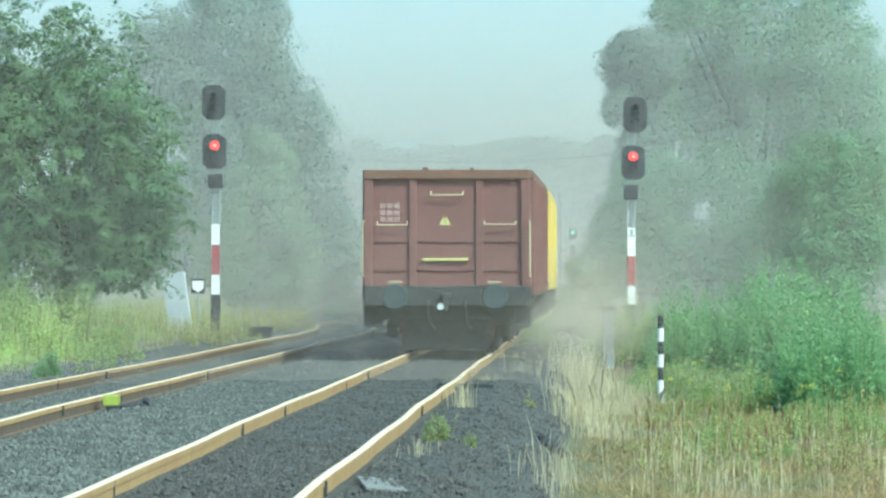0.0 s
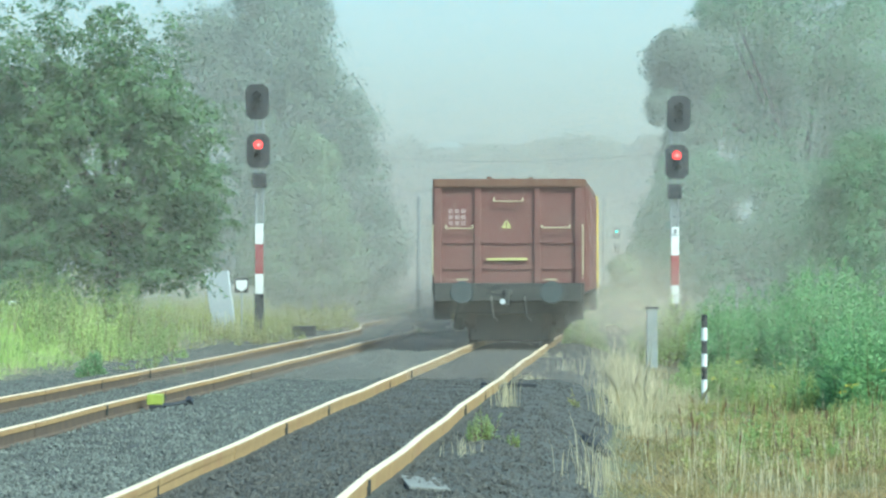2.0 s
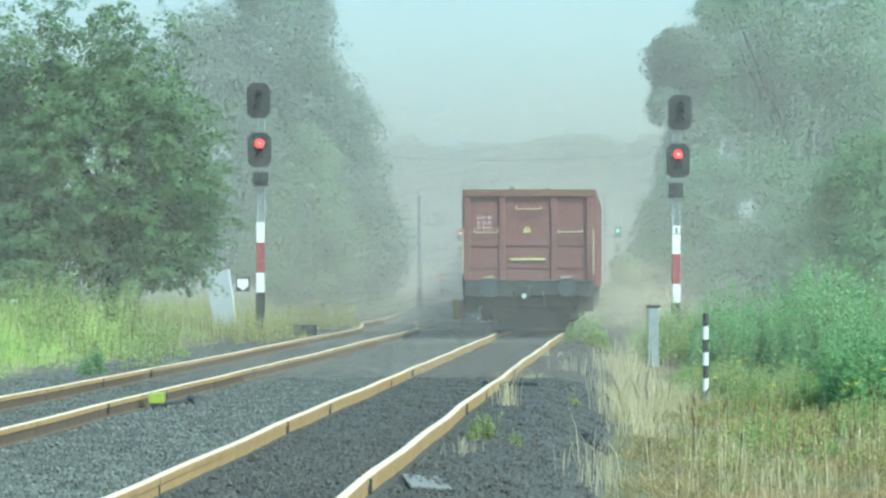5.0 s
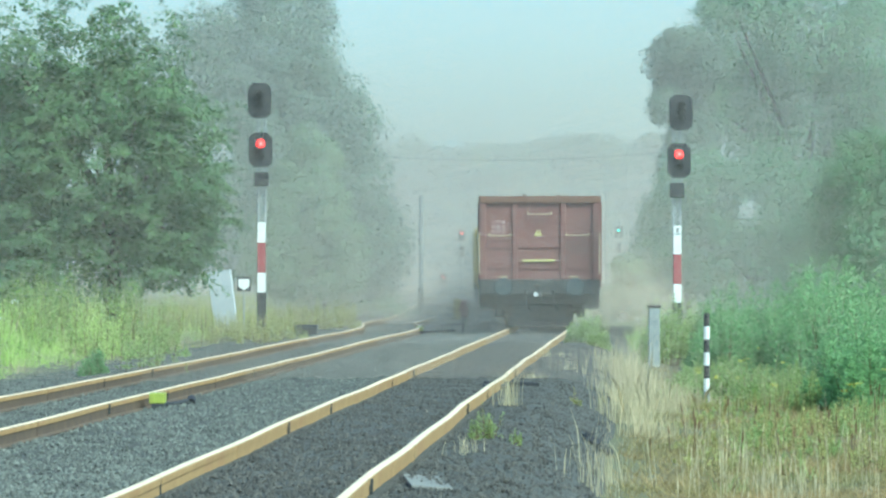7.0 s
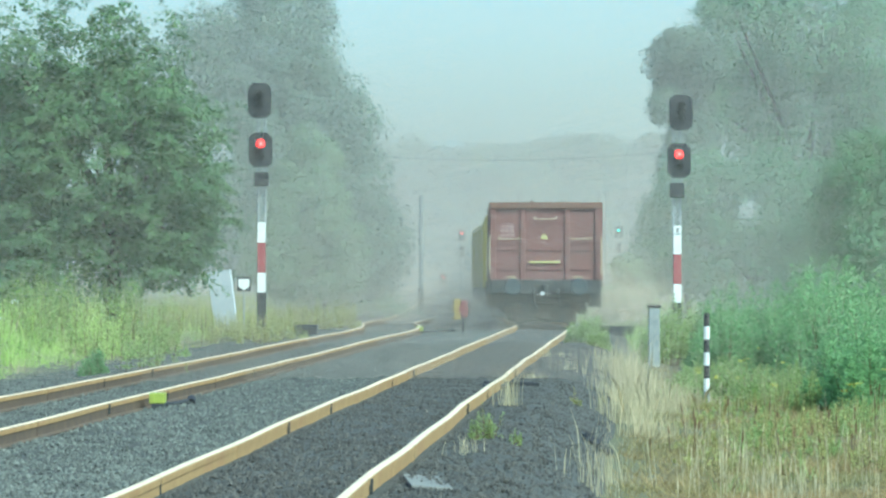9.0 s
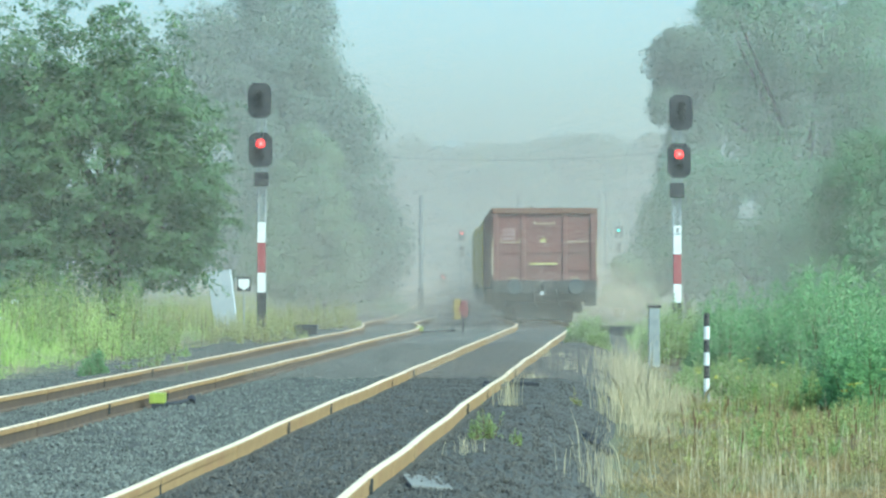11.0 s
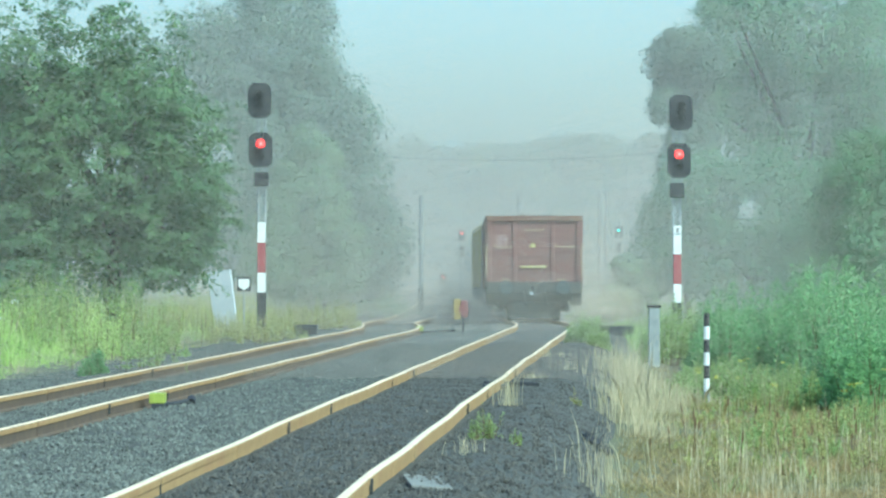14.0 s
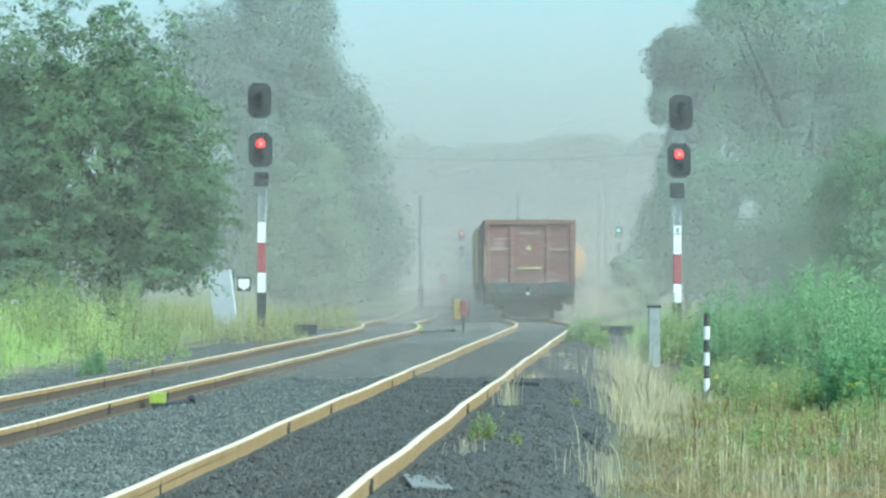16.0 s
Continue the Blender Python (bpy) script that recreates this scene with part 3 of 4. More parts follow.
# ---- signals ----
def head(parent, x, y, z0, z1, w, lit):
    h = z1 - z0
    bm = B()
    c = w * 0.22
    pts = [(-w / 2 + c, 0), (w / 2 - c, 0), (w / 2, c), (w / 2, h - c), (w / 2 - c, h), (-w / 2 + c, h), (-w / 2, h - c), (-w / 2, c)]
    f = bm.faces.new([bm.verts.new((x + a, y - 0.02, z0 + b)) for a, b in pts])
    ex = bmesh.ops.extrude_face_region(bm, geom=[f])
    bmesh.ops.translate(bm, vec=(0, 0.04, 0), verts=[v for v in ex["geom"] if isinstance(v, bmesh.types.BMVert)])
    box(bm, x - w * 0.3, x + w * 0.3, y + 0.02, y + 0.26, z0 + 0.08, z1 - 0.08, 0.03)
    bmesh.ops.recalc_face_normals(bm, faces=bm.faces)
    b = part("signal_head", bm, M["head"], parent)
    for k in range(3):
        zc = z0 + h * (0.30, 0.50, 0.68)[k]
        bm = B()
        for i in range(14):
            a0, a1 = radians(-20 + i * 220 / 14), radians(-20 + (i + 1) * 220 / 14)
            q = [bm.verts.new((x + 0.085 * math.cos(a), yy, zc + 0.085 * math.sin(a))) for a, yy in ((a0, y - 0.02), (a1, y - 0.02), (a1, y - 0.22), (a0, y - 0.22))]
            bm.faces.new(q)
        part("lamp_hood", bm, M["head"], b)
        bm = B()
        on = lit and k == 2
        cyl(bm, (x, y - 0.035, zc), (x, y - 0.02, zc), 0.108 if on else 0.07, n=24)
        part("lens", bm, M["lamp_red"] if on else M["head"], b, "lit red lens" if on else "")
        if on:
            bm = B()
            cyl(bm, (x + 0.01, y - 0.042, zc), (x + 0.01, y - 0.036, zc), 0.034, n=20)
            part("lamp_core", bm, M["lamp_core"], b, "bright lamp core")


def signal(x, y, zs, label, plate, lean=0.0):
    """A colour-light signal. zs: levels above its foot of the black base top, two white ends, red end, box, heads."""
    g0 = float(ground_z(x, y))
    s = thing("railway_signal", (x, y, g0), label, "railway signal", "railway signals")
    z = [v - g0 for v in zs]
    bm = B()
    box(bm, -0.11, 0.11, -0.11, 0.11, -0.05, z[0], 0.015)
    part("mast_foot", bm, M["black"], s, "black mast foot")
    bm = B()
    box(bm, 0.05, 0.36, -0.15, 0.15, 0.0, 0.28, 0.03)
    cyl(bm, (0.2, 0, 0.2), (0.2, 0, 0.42), 0.06)
    part("cable_box", bm, M["black"], s, "black cable box")
    for a, b, m, nm in ((z[0], z[1], "white", "white_band"), (z[1], z[2], "red", "red_band"), (z[2], z[3], "white", "white_band")):
        bm = B()
        box(bm, -0.095, 0.095, -0.095, 0.095, a, b, 0.008)
        part(nm, bm, M[m], s, nm.replace("_", " ") + " of the mast")
    top = z[-1]
    for dx in (-0.085, 0.085):
        bm = B()
        cyl(bm, (dx, 0.10, z[3] - 0.05), (dx, 0.10, top - 0.2), 0.022, n=8)
        part("mast_rail", bm, M["galv"], s)
    n = 9
    bm = B()
    for i in range(n):
        zz = z[3] + (z[4] - z[3]) * i / n
        cyl(bm, (-0.085, 0.10, zz), (0.085, 0.10, zz + (z[4] - z[3]) / n), 0.011, n=6)
        cyl(bm, (-0.085, 0.10, zz), (0.085, 0.10, zz), 0.011, n=6)
    part("lattice", bm, M["galv"], s)
    bm = B()
    box(bm, -0.17, 0.17, -0.06, 0.16, z[4], z[5], 0.02)
    part("indicator_box", bm, M["head"], s)
    for i in range(8):
        zz = z[5] + 0.2 + i * 0.3
        if zz < top - 0.3:
            part("rung", cyl(B(), (-0.085, 0.10, zz), (0.085, 0.10, zz), 0.012, n=6), M["galv"], s)
    head(s, lean * 0.5, -0.02, z[6], z[7], 0.56, True)
    head(s, lean, -0.02, z[8], z[9], 0.56, False)
    if plate:
        bm = B()
        box(bm, -0.09, 0.09, -0.13, -0.115, z[3] + 0.02, z[3] + 0.20, 0.004)
        p = part("number_plate", bm, M["white"], s, "small white plate with black bars")
        for i in range(2):
            bm = B()
            box(bm, -0.03, 0.03, -0.136, -0.131, z[3] + 0.05 + i * 0.06, z[3] + 0.09 + i * 0.06)
            part("plate_bar", bm, M["black"], p)
    else:
        bm = B()
        cyl(bm, (-0.05, 0.1, top - 0.2), (-0.05, 0.1, top + 0.32), 0.008, n=6)
        part("finial", bm, M["galv"], s)
    return s


def lev(py, sc):
    """Level above the datum of a sight line at scale sc."""
    return 1.5 + (470 - py) / sc


SG = 74.0
SY = F / SG
signal(-4.34, SY, [lev(v, SG) for v in (518, 483, 430, 394, 330, 305, 296, 235, 209, 147)], "tall colour-light signal with banded mast showing red, by the siding", False, -0.05)
signal(5.60, SY, [lev(v, SG) for v in (536, 503, 450, 415, 350, 324, 315, 254, 231, 168)], "tall colour-light signal showing red among bushes, with number plate", True, 0.09)


# ---- small lineside things ----
def striped_post(x, y, top, base, label):
    g0 = float(ground_z(x, y))
    p = thing("marker_post", (x, y, g0), label, "marker post")
    n = 6
    lo, hi = base - g0, top - g0
    if lo > 0.02:
        bm = B()
        cyl(bm, (0, 0, -0.05), (0, 0, lo), 0.045, n=14)
        part("stub", bm, M["concrete"], p)
    for i in range(n):
        bm = B()
        cyl(bm, (0, 0, lo + (hi - lo) * i / n), (0, 0, lo + (hi - lo) * (i + 1) / n), 0.045, n=14)
        part("stripe_band", bm, M["white" if i % 2 == 0 else "black"], p, ("white" if i % 2 == 0 else "black") + " band")


striped_post(3.92, F / 119, lev(555, 119), lev(693, 119), "slim black and white banded post in dry grass")


def concrete_post(x, y, top):
    g0 = float(ground_z(x, y))
    p = thing("concrete_post", (x, y, g0), "weathered pale concrete post standing in tall dry grass", "post")
    bm = B()
    box(bm, -0.115, 0.115, -0.10, 0.10, -0.1, top - g0, 0.02)
    for v in bm.verts:
        if v.co.z > 0.5:
            v.co.x *= 0.9
    part("shaft", bm, M["concrete"], p)
    bm = B()
    box(bm, -0.135, 0.135, -0.11, 0.11, top - g0, top - g0 + 0.05, 0.012)
    part("cap", bm, M["black"], p, "dark stained cap")


concrete_post(4.15, F / 90, lev(545, 90))


def leaning_slab(x, y, sc):
    g0 = float(ground_z(x, y))
    p = thing("concrete_slab", (x, y, g0), "tall whitewashed concrete slab leaning in the grass", "slab", turn=-12)
    bm = B()
    box(bm, -0.30, 0.30, -0.07, 0.07, -0.1, lev(479, sc) - g0, 0.02, Matrix.Shear("XY", 4, (0, 0)) @ pose(0, 0, 0, 0, -8, 0))
    part("panel", bm, M["slab"], p)


leaning_slab(-5.45, 80.0, 70.0)


def shield_sign(x, y, sc):
    g0 = float(ground_z(x, y))
    p = thing("shield_sign", (x, y, g0), "small black board with a white shield plate on a thin post", "sign")
    zc = lev(503, sc) - g0
    bm = B()
    cyl(bm, (0, 0.02, -0.1), (0, 0.02, zc), 0.02, n=8)
    part("post", bm, M["galv"], p)
    bm = B()
    box(bm, -0.17, 0.17, -0.02, 0.0, zc - 0.18, zc + 0.18, 0.006)
    part("board", bm, M["black"], p)
    bm = B()
    pts = [(-0.14, 0.13), (-0.14, -0.06), (0, -0.16), (0.14, -0.06), (0.14, 0.13)]
    f = bm.faces.new([bm.verts.new((a, -0.024, zc + b)) for a, b in pts])
    ex = bmesh.ops.extrude_face_region(bm, geom=[f])
    bmesh.ops.translate(bm, vec=(0, -0.006, 0), verts=[v for v in ex["geom"] if isinstance(v, bmesh.types.BMVert)])
    bmesh.ops.recalc_face_normals(bm, faces=bm.faces)
    part("shield", bm, M["white"], p, "white shield plate")


shield_sign(-4.97, 79.0, 70.5)


def point_disc(x, y, sc):
    g0 = float(bed_z(np.array([x]), np.array([y]))[0])
    p = thing("point_indicator", (x, y, g0), "low point indicator with yellow and red faces between the tracks", "indicator")
    zb, zt = lev(566, sc) - g0, lev(529, sc) - g0
    bm = B()
    cyl(bm, (0.05, 0, -0.05), (0.05, 0, zb + 0.05), 0.025, n=10)
    part("stem", bm, M["black"], p)
    bm = B()
    box(bm, -0.20, -0.02, -0.03, 0.16, zb, zt, 0.03)
    part("yellow_face", bm, M["dull_yellow"], p, "yellow face")
    bm = B()
    cyl(bm, (0.06, -0.05, (zb + zt) / 2), (0.06, 0.05, (zb + zt) / 2), 0.13, n=20)
    box(bm, -0.015, 0.17, -0.04, 0.05, zb + 0.06, zt - 0.03, 0.05)
    part("red_face", bm, M["dull_red"], p, "dull red face")


point_disc(0.47, F / 69, 69)


def rail_clamp(x, y, rod, label):
    """A lime box on the rail with a dark rod reaching sideways."""
    z = float(rail_z(y))
    p = thing("rail_clamp", (x, y, z), label, "rail clamp", "rail clamps")
    bm = B()
    box(bm, -0.09, 0.09, -0.14, 0.14, -0.09, 0.03, 0.012)
    part("block", bm, M["lime"], p, "lime painted block")
    bm = B()
    box(bm, -0.06, 0.10, -0.18, 0.18, -0.17, -0.09, 0.01)
    rail_pipe(bm, [(0.05, 0, -0.10), (rod * 0.4, 0.1, -0.11), (rod, 0.4, -0.08)], 0.03)
    cyl(bm, (rod, 0.34, -0.10), (rod, 0.46, -0.06), 0.05)
    part("rod", bm, M["black"], p, "black lever rod")


rail_clamp(-3.32, F / 152, 0.36, "lime-yellow rail clamp on the siding rail")
rail_clamp(float(side_x(81)) + 0.77, 81.0, 0.85, "lime-yellow rail clamp with long lever rod on the siding")


def low_box(x, y, w, label):
    z = max(float(ground_z(x, y)), float(bed_z(np.array([x]), np.array([y]))[0]))
    p = thing("trackside_box", (x, y, z), label, "trackside box", "trackside boxes")
    bm = B()
    box(bm, -w / 2, w / 2, -0.25, 0.25, 0.0, 0.20, 0.03)
    part("casing", bm, M["black"], p)
    bm = B()
    box(bm, -w / 2 - 0.02, w / 2 + 0.02, -0.27, 0.27, 0.20, 0.25, 0.015)
    part("lid", bm, M["black"], p)


low_box(-3.3, 76.5, 0.55, "low black trackside cable box beside the signal")
low_box(4.55, 83.0, 0.85, "low black trackside cable box in the weeds")


# ---- plants ----
def at(bx, by, d):
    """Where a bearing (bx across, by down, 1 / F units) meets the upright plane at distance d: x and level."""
    return (bx - 784) * d / F, 1.5 + (470 - by) * d / F


def unit(v):
    return v / np.maximum(np.linalg.norm(v, axis=-1, keepdims=True), 1e-9)


def leaf_quads(p, nrm, size, aspect, droop, jitter):
    """Leaf rhombs at p that face along nrm, more or less, with their tips hanging a little."""
    n = len(p)
    nrm = unit(nrm + np.random.normal(0, jitter, (n, 3)))
    a = np.random.normal(0, 1, (n, 3)) - (0, 0, droop)
    a = unit(a - nrm * (a * nrm).sum(1, keepdims=True))
    b = np.cross(nrm, a)
    s = (np.random.uniform(0.6, 1.25, n) * size)[:, None]
    a, b = a * s * 0.5, b * s * 0.5 * aspect
    return np.stack([p - a, p + b - a * 0.1, p + a, p - b - a * 0.1], 1)


def billow(c, out, r, per, size, aspect=0.5, jitter=0.22):
    """Rounded leaf clumps: a cap of leaves over the outer and upper side of each centre, of radius r."""
    k = np.repeat(np.arange(len(c)), per)
    u = unit(np.random.normal(0, 1, (len(k), 3)) + out[k] * 0.55 + (0, 0, 0.35))
    rr = (r[k] * np.random.uniform(0.80, 1.04, len(k)))[:, None]
    p = c[k] + u * rr * (1, 1, 0.85)
    return leaf_quads(p, u + (0, 0, 0.25), size, aspect, 0.5, jitter)


def sprays(c, out, length, per, size, aspect=0.5, jitter=0.32):
    """Leafy twigs: each runs outward from c, arches over and carries leaves in a flat spray."""
    k = np.repeat(np.arange(len(c)), per)
    way = unit(out * (1, 1, 0.55) + np.random.normal(0, 0.35, out.shape) + (0, 0, 0.16))
    side = unit(np.cross(way, (0, 0, 1.0)))
    t = np.random.uniform(0, 1, len(k))[:, None]
    l = length[k][:, None]
    p = c[k] + way[k] * l * t + side[k] * np.random.normal(0, 0.19, (len(k), 1)) * l * (1.1 - 0.8 * t)
    p[:, 2] += (-0.30 * l * t ** 2)[:, 0] + np.random.normal(0, 0.06, len(k)) * l[:, 0]
    return leaf_quads(p, way[k] * 0.45 + (0, 0, 0.9), size, aspect, 0.6, jitter)


def shell(lobes, n, inner=0.55, keep=0.5):
    """Clump centres near the outside of a set of ellipsoid lobes (x, y, z, rx, ry, rz), and the way out from each."""
    lobes = np.array(lobes, float)
    w = (lobes[:, 3] * lobes[:, 5]) ** 0.85
    k = np.random.choice(len(lobes), n, p=w / w.sum())
    u = unit(np.random.normal(0, 1, (n, 3)))
    bumpy = 1 + 0.10 * np.sin(u[:, :1] * 7 + k[:, None]) * np.cos(u[:, 2:] * 6 + 2 * k[:, None])
    r = np.random.uniform(inner ** 2, 1, (n, 1)) ** 0.5 * bumpy
    c = lobes[k, :3] + u * lobes[k, 3:] * r
    deep = np.min([np.linalg.norm((c - l[:3]) / l[3:], axis=1) for l in lobes], axis=0)
    ok = (deep > keep) | (np.random.uniform(0, 1, n) < 0.15)
    return c[ok], unit(u / lobes[k, 3:])[ok]


def limbs(bm, base, lobes, r):
    top = max(l[2] for l in lobes)
    mid = Vector((base[0] + 0.2, base[1], base[2] + (top - base[2]) * 0.45))
    cyl(bm, (base[0], base[1], base[2] - 0.3), mid, r, r * 0.7, 10)
    for l in lobes:
        c = Vector(l[:3])
        j = mid.lerp(Vector((base[0], base[1], base[2])), 0.25 * random.random())
        k = j.lerp(c, 0.55) + Vector((0, 0, 0.2))
        cyl(bm, j, k, r * 0.5, r * 0.3, 8)
        cyl(bm, k, c, r * 0.3, r * 0.1, 6)


def plant(name, lobes_b, d, depth, clumps, per, radius, size, material, label, category, trunk=0.0, foot=None, inner=0.7, aspect=0.5, group="", rough=6, twiggy=0.0, swing=0.5):
    """A tree or shrub from crown lobes given by bearing (bx, by, half width, half height) at distance d.
    radius: of a leaf clump; twiggy: length of the leafy twigs that stand out of the crown."""
    lobes = []
    for i, (bx, by, hw, hh) in enumerate(lobes_b):
        x, z = at(bx, by, d)
        lobes.append((x, d + depth * swing * math.sin(i * 2.4), z, hw * d / F, depth * (0.6 + 0.4 * math.cos(i)), hh * d / F))
    rnd = random.Random(int(d * 7 + len(lobes)))
    for l in list(lobes):
        for i in range(rough):
            u = Vector((rnd.gauss(0, 1), rnd.gauss(0, 0.8), rnd.gauss(0.3, 1))).normalized()
            k = rnd.uniform(0.22, 0.45)
            lobes.append((l[0] + u.x * l[3] * 0.72, l[1] + u.y * l[4] * 0.72, l[2] + u.z * l[5] * 0.72, l[3] * k, l[4] * k, l[5] * k))
    fx = foot if foot is not None else sum(l[0] for l in lobes) / len(lobes)
    g0 = float(ground_z(fx, d))
    t = thing(name, (fx, d, g0), label, category, group)
    rel = [(l[0] - fx, l[1] - d, l[2] - g0, *l[3:]) for l in lobes]
    if trunk:
        bm = B()
        limbs(bm, (0, 0, 0), [l for l in rel[:len(lobes_b)] if min(l[3], l[5]) > 0.55], trunk)
        part("trunk", bm, M["bark"], t)
    else:
        bm = B()
        for l in rel[:len(lobes_b)]:
            cyl(bm, (l[0] * 0.8, l[1] * 0.8, -0.1), l[:3], 0.03, 0.012, 6)
        tagged(part("stem", bm, M["bark"], t), kind="stuff")
    c, out = shell(rel, clumps, inner)
    if twiggy:
        axis = unit(c * (1, 1, 0.35) - (0, 0, 1.2))
        v = [sprays(c, unit(out + axis * 0.8), np.random.uniform(0.55, 1.15, len(c)) * twiggy, per, size, aspect)]
        c2, o2 = shell([(*l[:3], *(k * 0.85 for k in l[3:])) for l in rel[:len(lobes_b)]], clumps // 2, 0.6, 0.35)
        v.append(billow(c2, o2, np.full(len(c2), radius), 60, size * 1.2, 0.55))
        v = np.concatenate(v)
    else:
        v = billow(c, out, np.random.uniform(0.55, 1.2, len(c)) * radius, per, size, aspect)
        c2, o2 = shell([(*l[:3], *(k * 0.8 for k in l[3:])) for l in rel[:len(lobes_b)]], clumps // 3, 0.6, 0.3)
        v = np.concatenate([v, billow(c2, o2, np.full(len(c2), radius * 1.1), 40, size * 1.45, 0.6)])
    v = v[v[:, :, 2].min(1) > 0.0]
    soup("crown" if trunk else "foliage", v, 4, material, t)
    return t


MASS = [(170, 300, 175, 190), (175, 175, 95, 85), (250, 210, 70, 80), (50, 210, 120, 120), (275, 300, 85, 120), (305, 410, 75, 90), (150, 105, 80, 62), (35, 120, 45, 45), (235, 140, 50, 75), (200, 430, 170, 85),
        (40, 410, 150, 110), (-80, 250, 120, 200), (110, 490, 170, 40), (280, 470, 85, 45), (-40, 490, 120, 40), (100, 330, 160, 150), (10, 300, 90, 180)]
SPRAYS = [(292, 128, 24, 16), (312, 168, 30, 16), (340, 215, 40, 26), (352, 330, 40, 36), (105, 50, 28, 36), (190, 45, 25, 36), (335, 440, 38, 40), (278, 40, 9, 34),
          (375, 195, 22, 8), (380, 240, 22, 8), (378, 290, 22, 8), (385, 345, 22, 8), (378, 395, 22, 8), (345, 478, 26, 9), (60, 45, 12, 22), (140, 15, 14, 26), (225, 50, 12, 26), (20, 55, 18, 14)]
plant("tree", MASS + SPRAYS,
      72, 2.4, 2000, 76, 0.36, 0.100, M["leaf_near"], "dense dark green broadleaf tree behind the grass", "tree", 0.20, -7.6, 0.72, 0.5, "trees", 4, 0.78)
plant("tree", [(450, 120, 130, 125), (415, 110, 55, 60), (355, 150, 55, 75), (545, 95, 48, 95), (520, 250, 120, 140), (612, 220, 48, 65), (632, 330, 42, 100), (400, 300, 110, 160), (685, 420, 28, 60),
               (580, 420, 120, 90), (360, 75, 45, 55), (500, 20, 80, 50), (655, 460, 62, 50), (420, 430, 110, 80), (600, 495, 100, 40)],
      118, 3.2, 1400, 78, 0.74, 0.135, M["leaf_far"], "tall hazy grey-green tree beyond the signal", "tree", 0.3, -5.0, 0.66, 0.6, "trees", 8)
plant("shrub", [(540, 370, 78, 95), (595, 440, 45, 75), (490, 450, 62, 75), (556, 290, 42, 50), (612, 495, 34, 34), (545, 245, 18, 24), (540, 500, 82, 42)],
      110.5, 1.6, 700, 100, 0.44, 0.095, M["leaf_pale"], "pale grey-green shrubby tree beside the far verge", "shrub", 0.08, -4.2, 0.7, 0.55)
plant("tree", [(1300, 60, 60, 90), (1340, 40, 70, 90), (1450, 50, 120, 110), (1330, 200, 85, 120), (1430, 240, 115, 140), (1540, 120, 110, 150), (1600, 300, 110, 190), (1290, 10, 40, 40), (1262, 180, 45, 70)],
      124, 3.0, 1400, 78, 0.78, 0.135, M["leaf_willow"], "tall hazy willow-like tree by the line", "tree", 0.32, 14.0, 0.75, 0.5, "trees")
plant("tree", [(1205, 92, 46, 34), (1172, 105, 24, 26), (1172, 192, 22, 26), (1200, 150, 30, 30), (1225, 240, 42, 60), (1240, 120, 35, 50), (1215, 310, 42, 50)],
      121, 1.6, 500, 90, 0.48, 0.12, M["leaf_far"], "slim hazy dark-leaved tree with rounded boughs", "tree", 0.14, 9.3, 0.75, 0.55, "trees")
plant("tree", [(1235, 350, 72, 80), (1185, 400, 42, 60), (1340, 390, 125, 110), (1480, 390, 120, 110), (1600, 420, 110, 110), (1250, 450, 85, 65), (1160, 450, 34, 46), (1320, 500, 140, 60), (1480, 490, 130, 60)],
      113, 2.0, 1400, 78, 0.58, 0.115, M["leaf_willow"], "broad hazy green tree behind the signal", "tree", 0.22, 11.0, 0.75, 0.5, "trees")
plant("shrub", [(1545, 330, 80, 100), (1500, 390, 52, 90), (1560, 430, 85, 80), (1610, 350, 75, 130)],
      106, 1.5, 700, 90, 0.44, 0.10, M["leaf_willow"], "rounded bright green bush on the bank", "shrub", 0.08, 14.1, 0.75, 0.5, "shrubs")
plant("shrub", [(1110, 480, 26, 28), (1130, 515, 36, 34), (1090, 535, 36, 26), (1160, 495, 28, 36)],
      112, 1.0, 300, 50, 0.26, 0.12, M["leaf_pale"], "dull hazy shrub near the far track", "shrub", 0, None, 0.6, 0.5, "shrubs")
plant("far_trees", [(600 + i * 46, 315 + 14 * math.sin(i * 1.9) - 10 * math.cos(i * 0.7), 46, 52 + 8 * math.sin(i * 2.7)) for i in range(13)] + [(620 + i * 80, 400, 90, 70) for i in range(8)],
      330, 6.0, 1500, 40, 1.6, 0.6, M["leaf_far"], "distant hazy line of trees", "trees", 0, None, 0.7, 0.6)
scene.objects["far_trees"]["kind"] = "stuff"


def surface_z(x, y):
    return np.maximum(ground_z(x, y), bed_z(x, y))


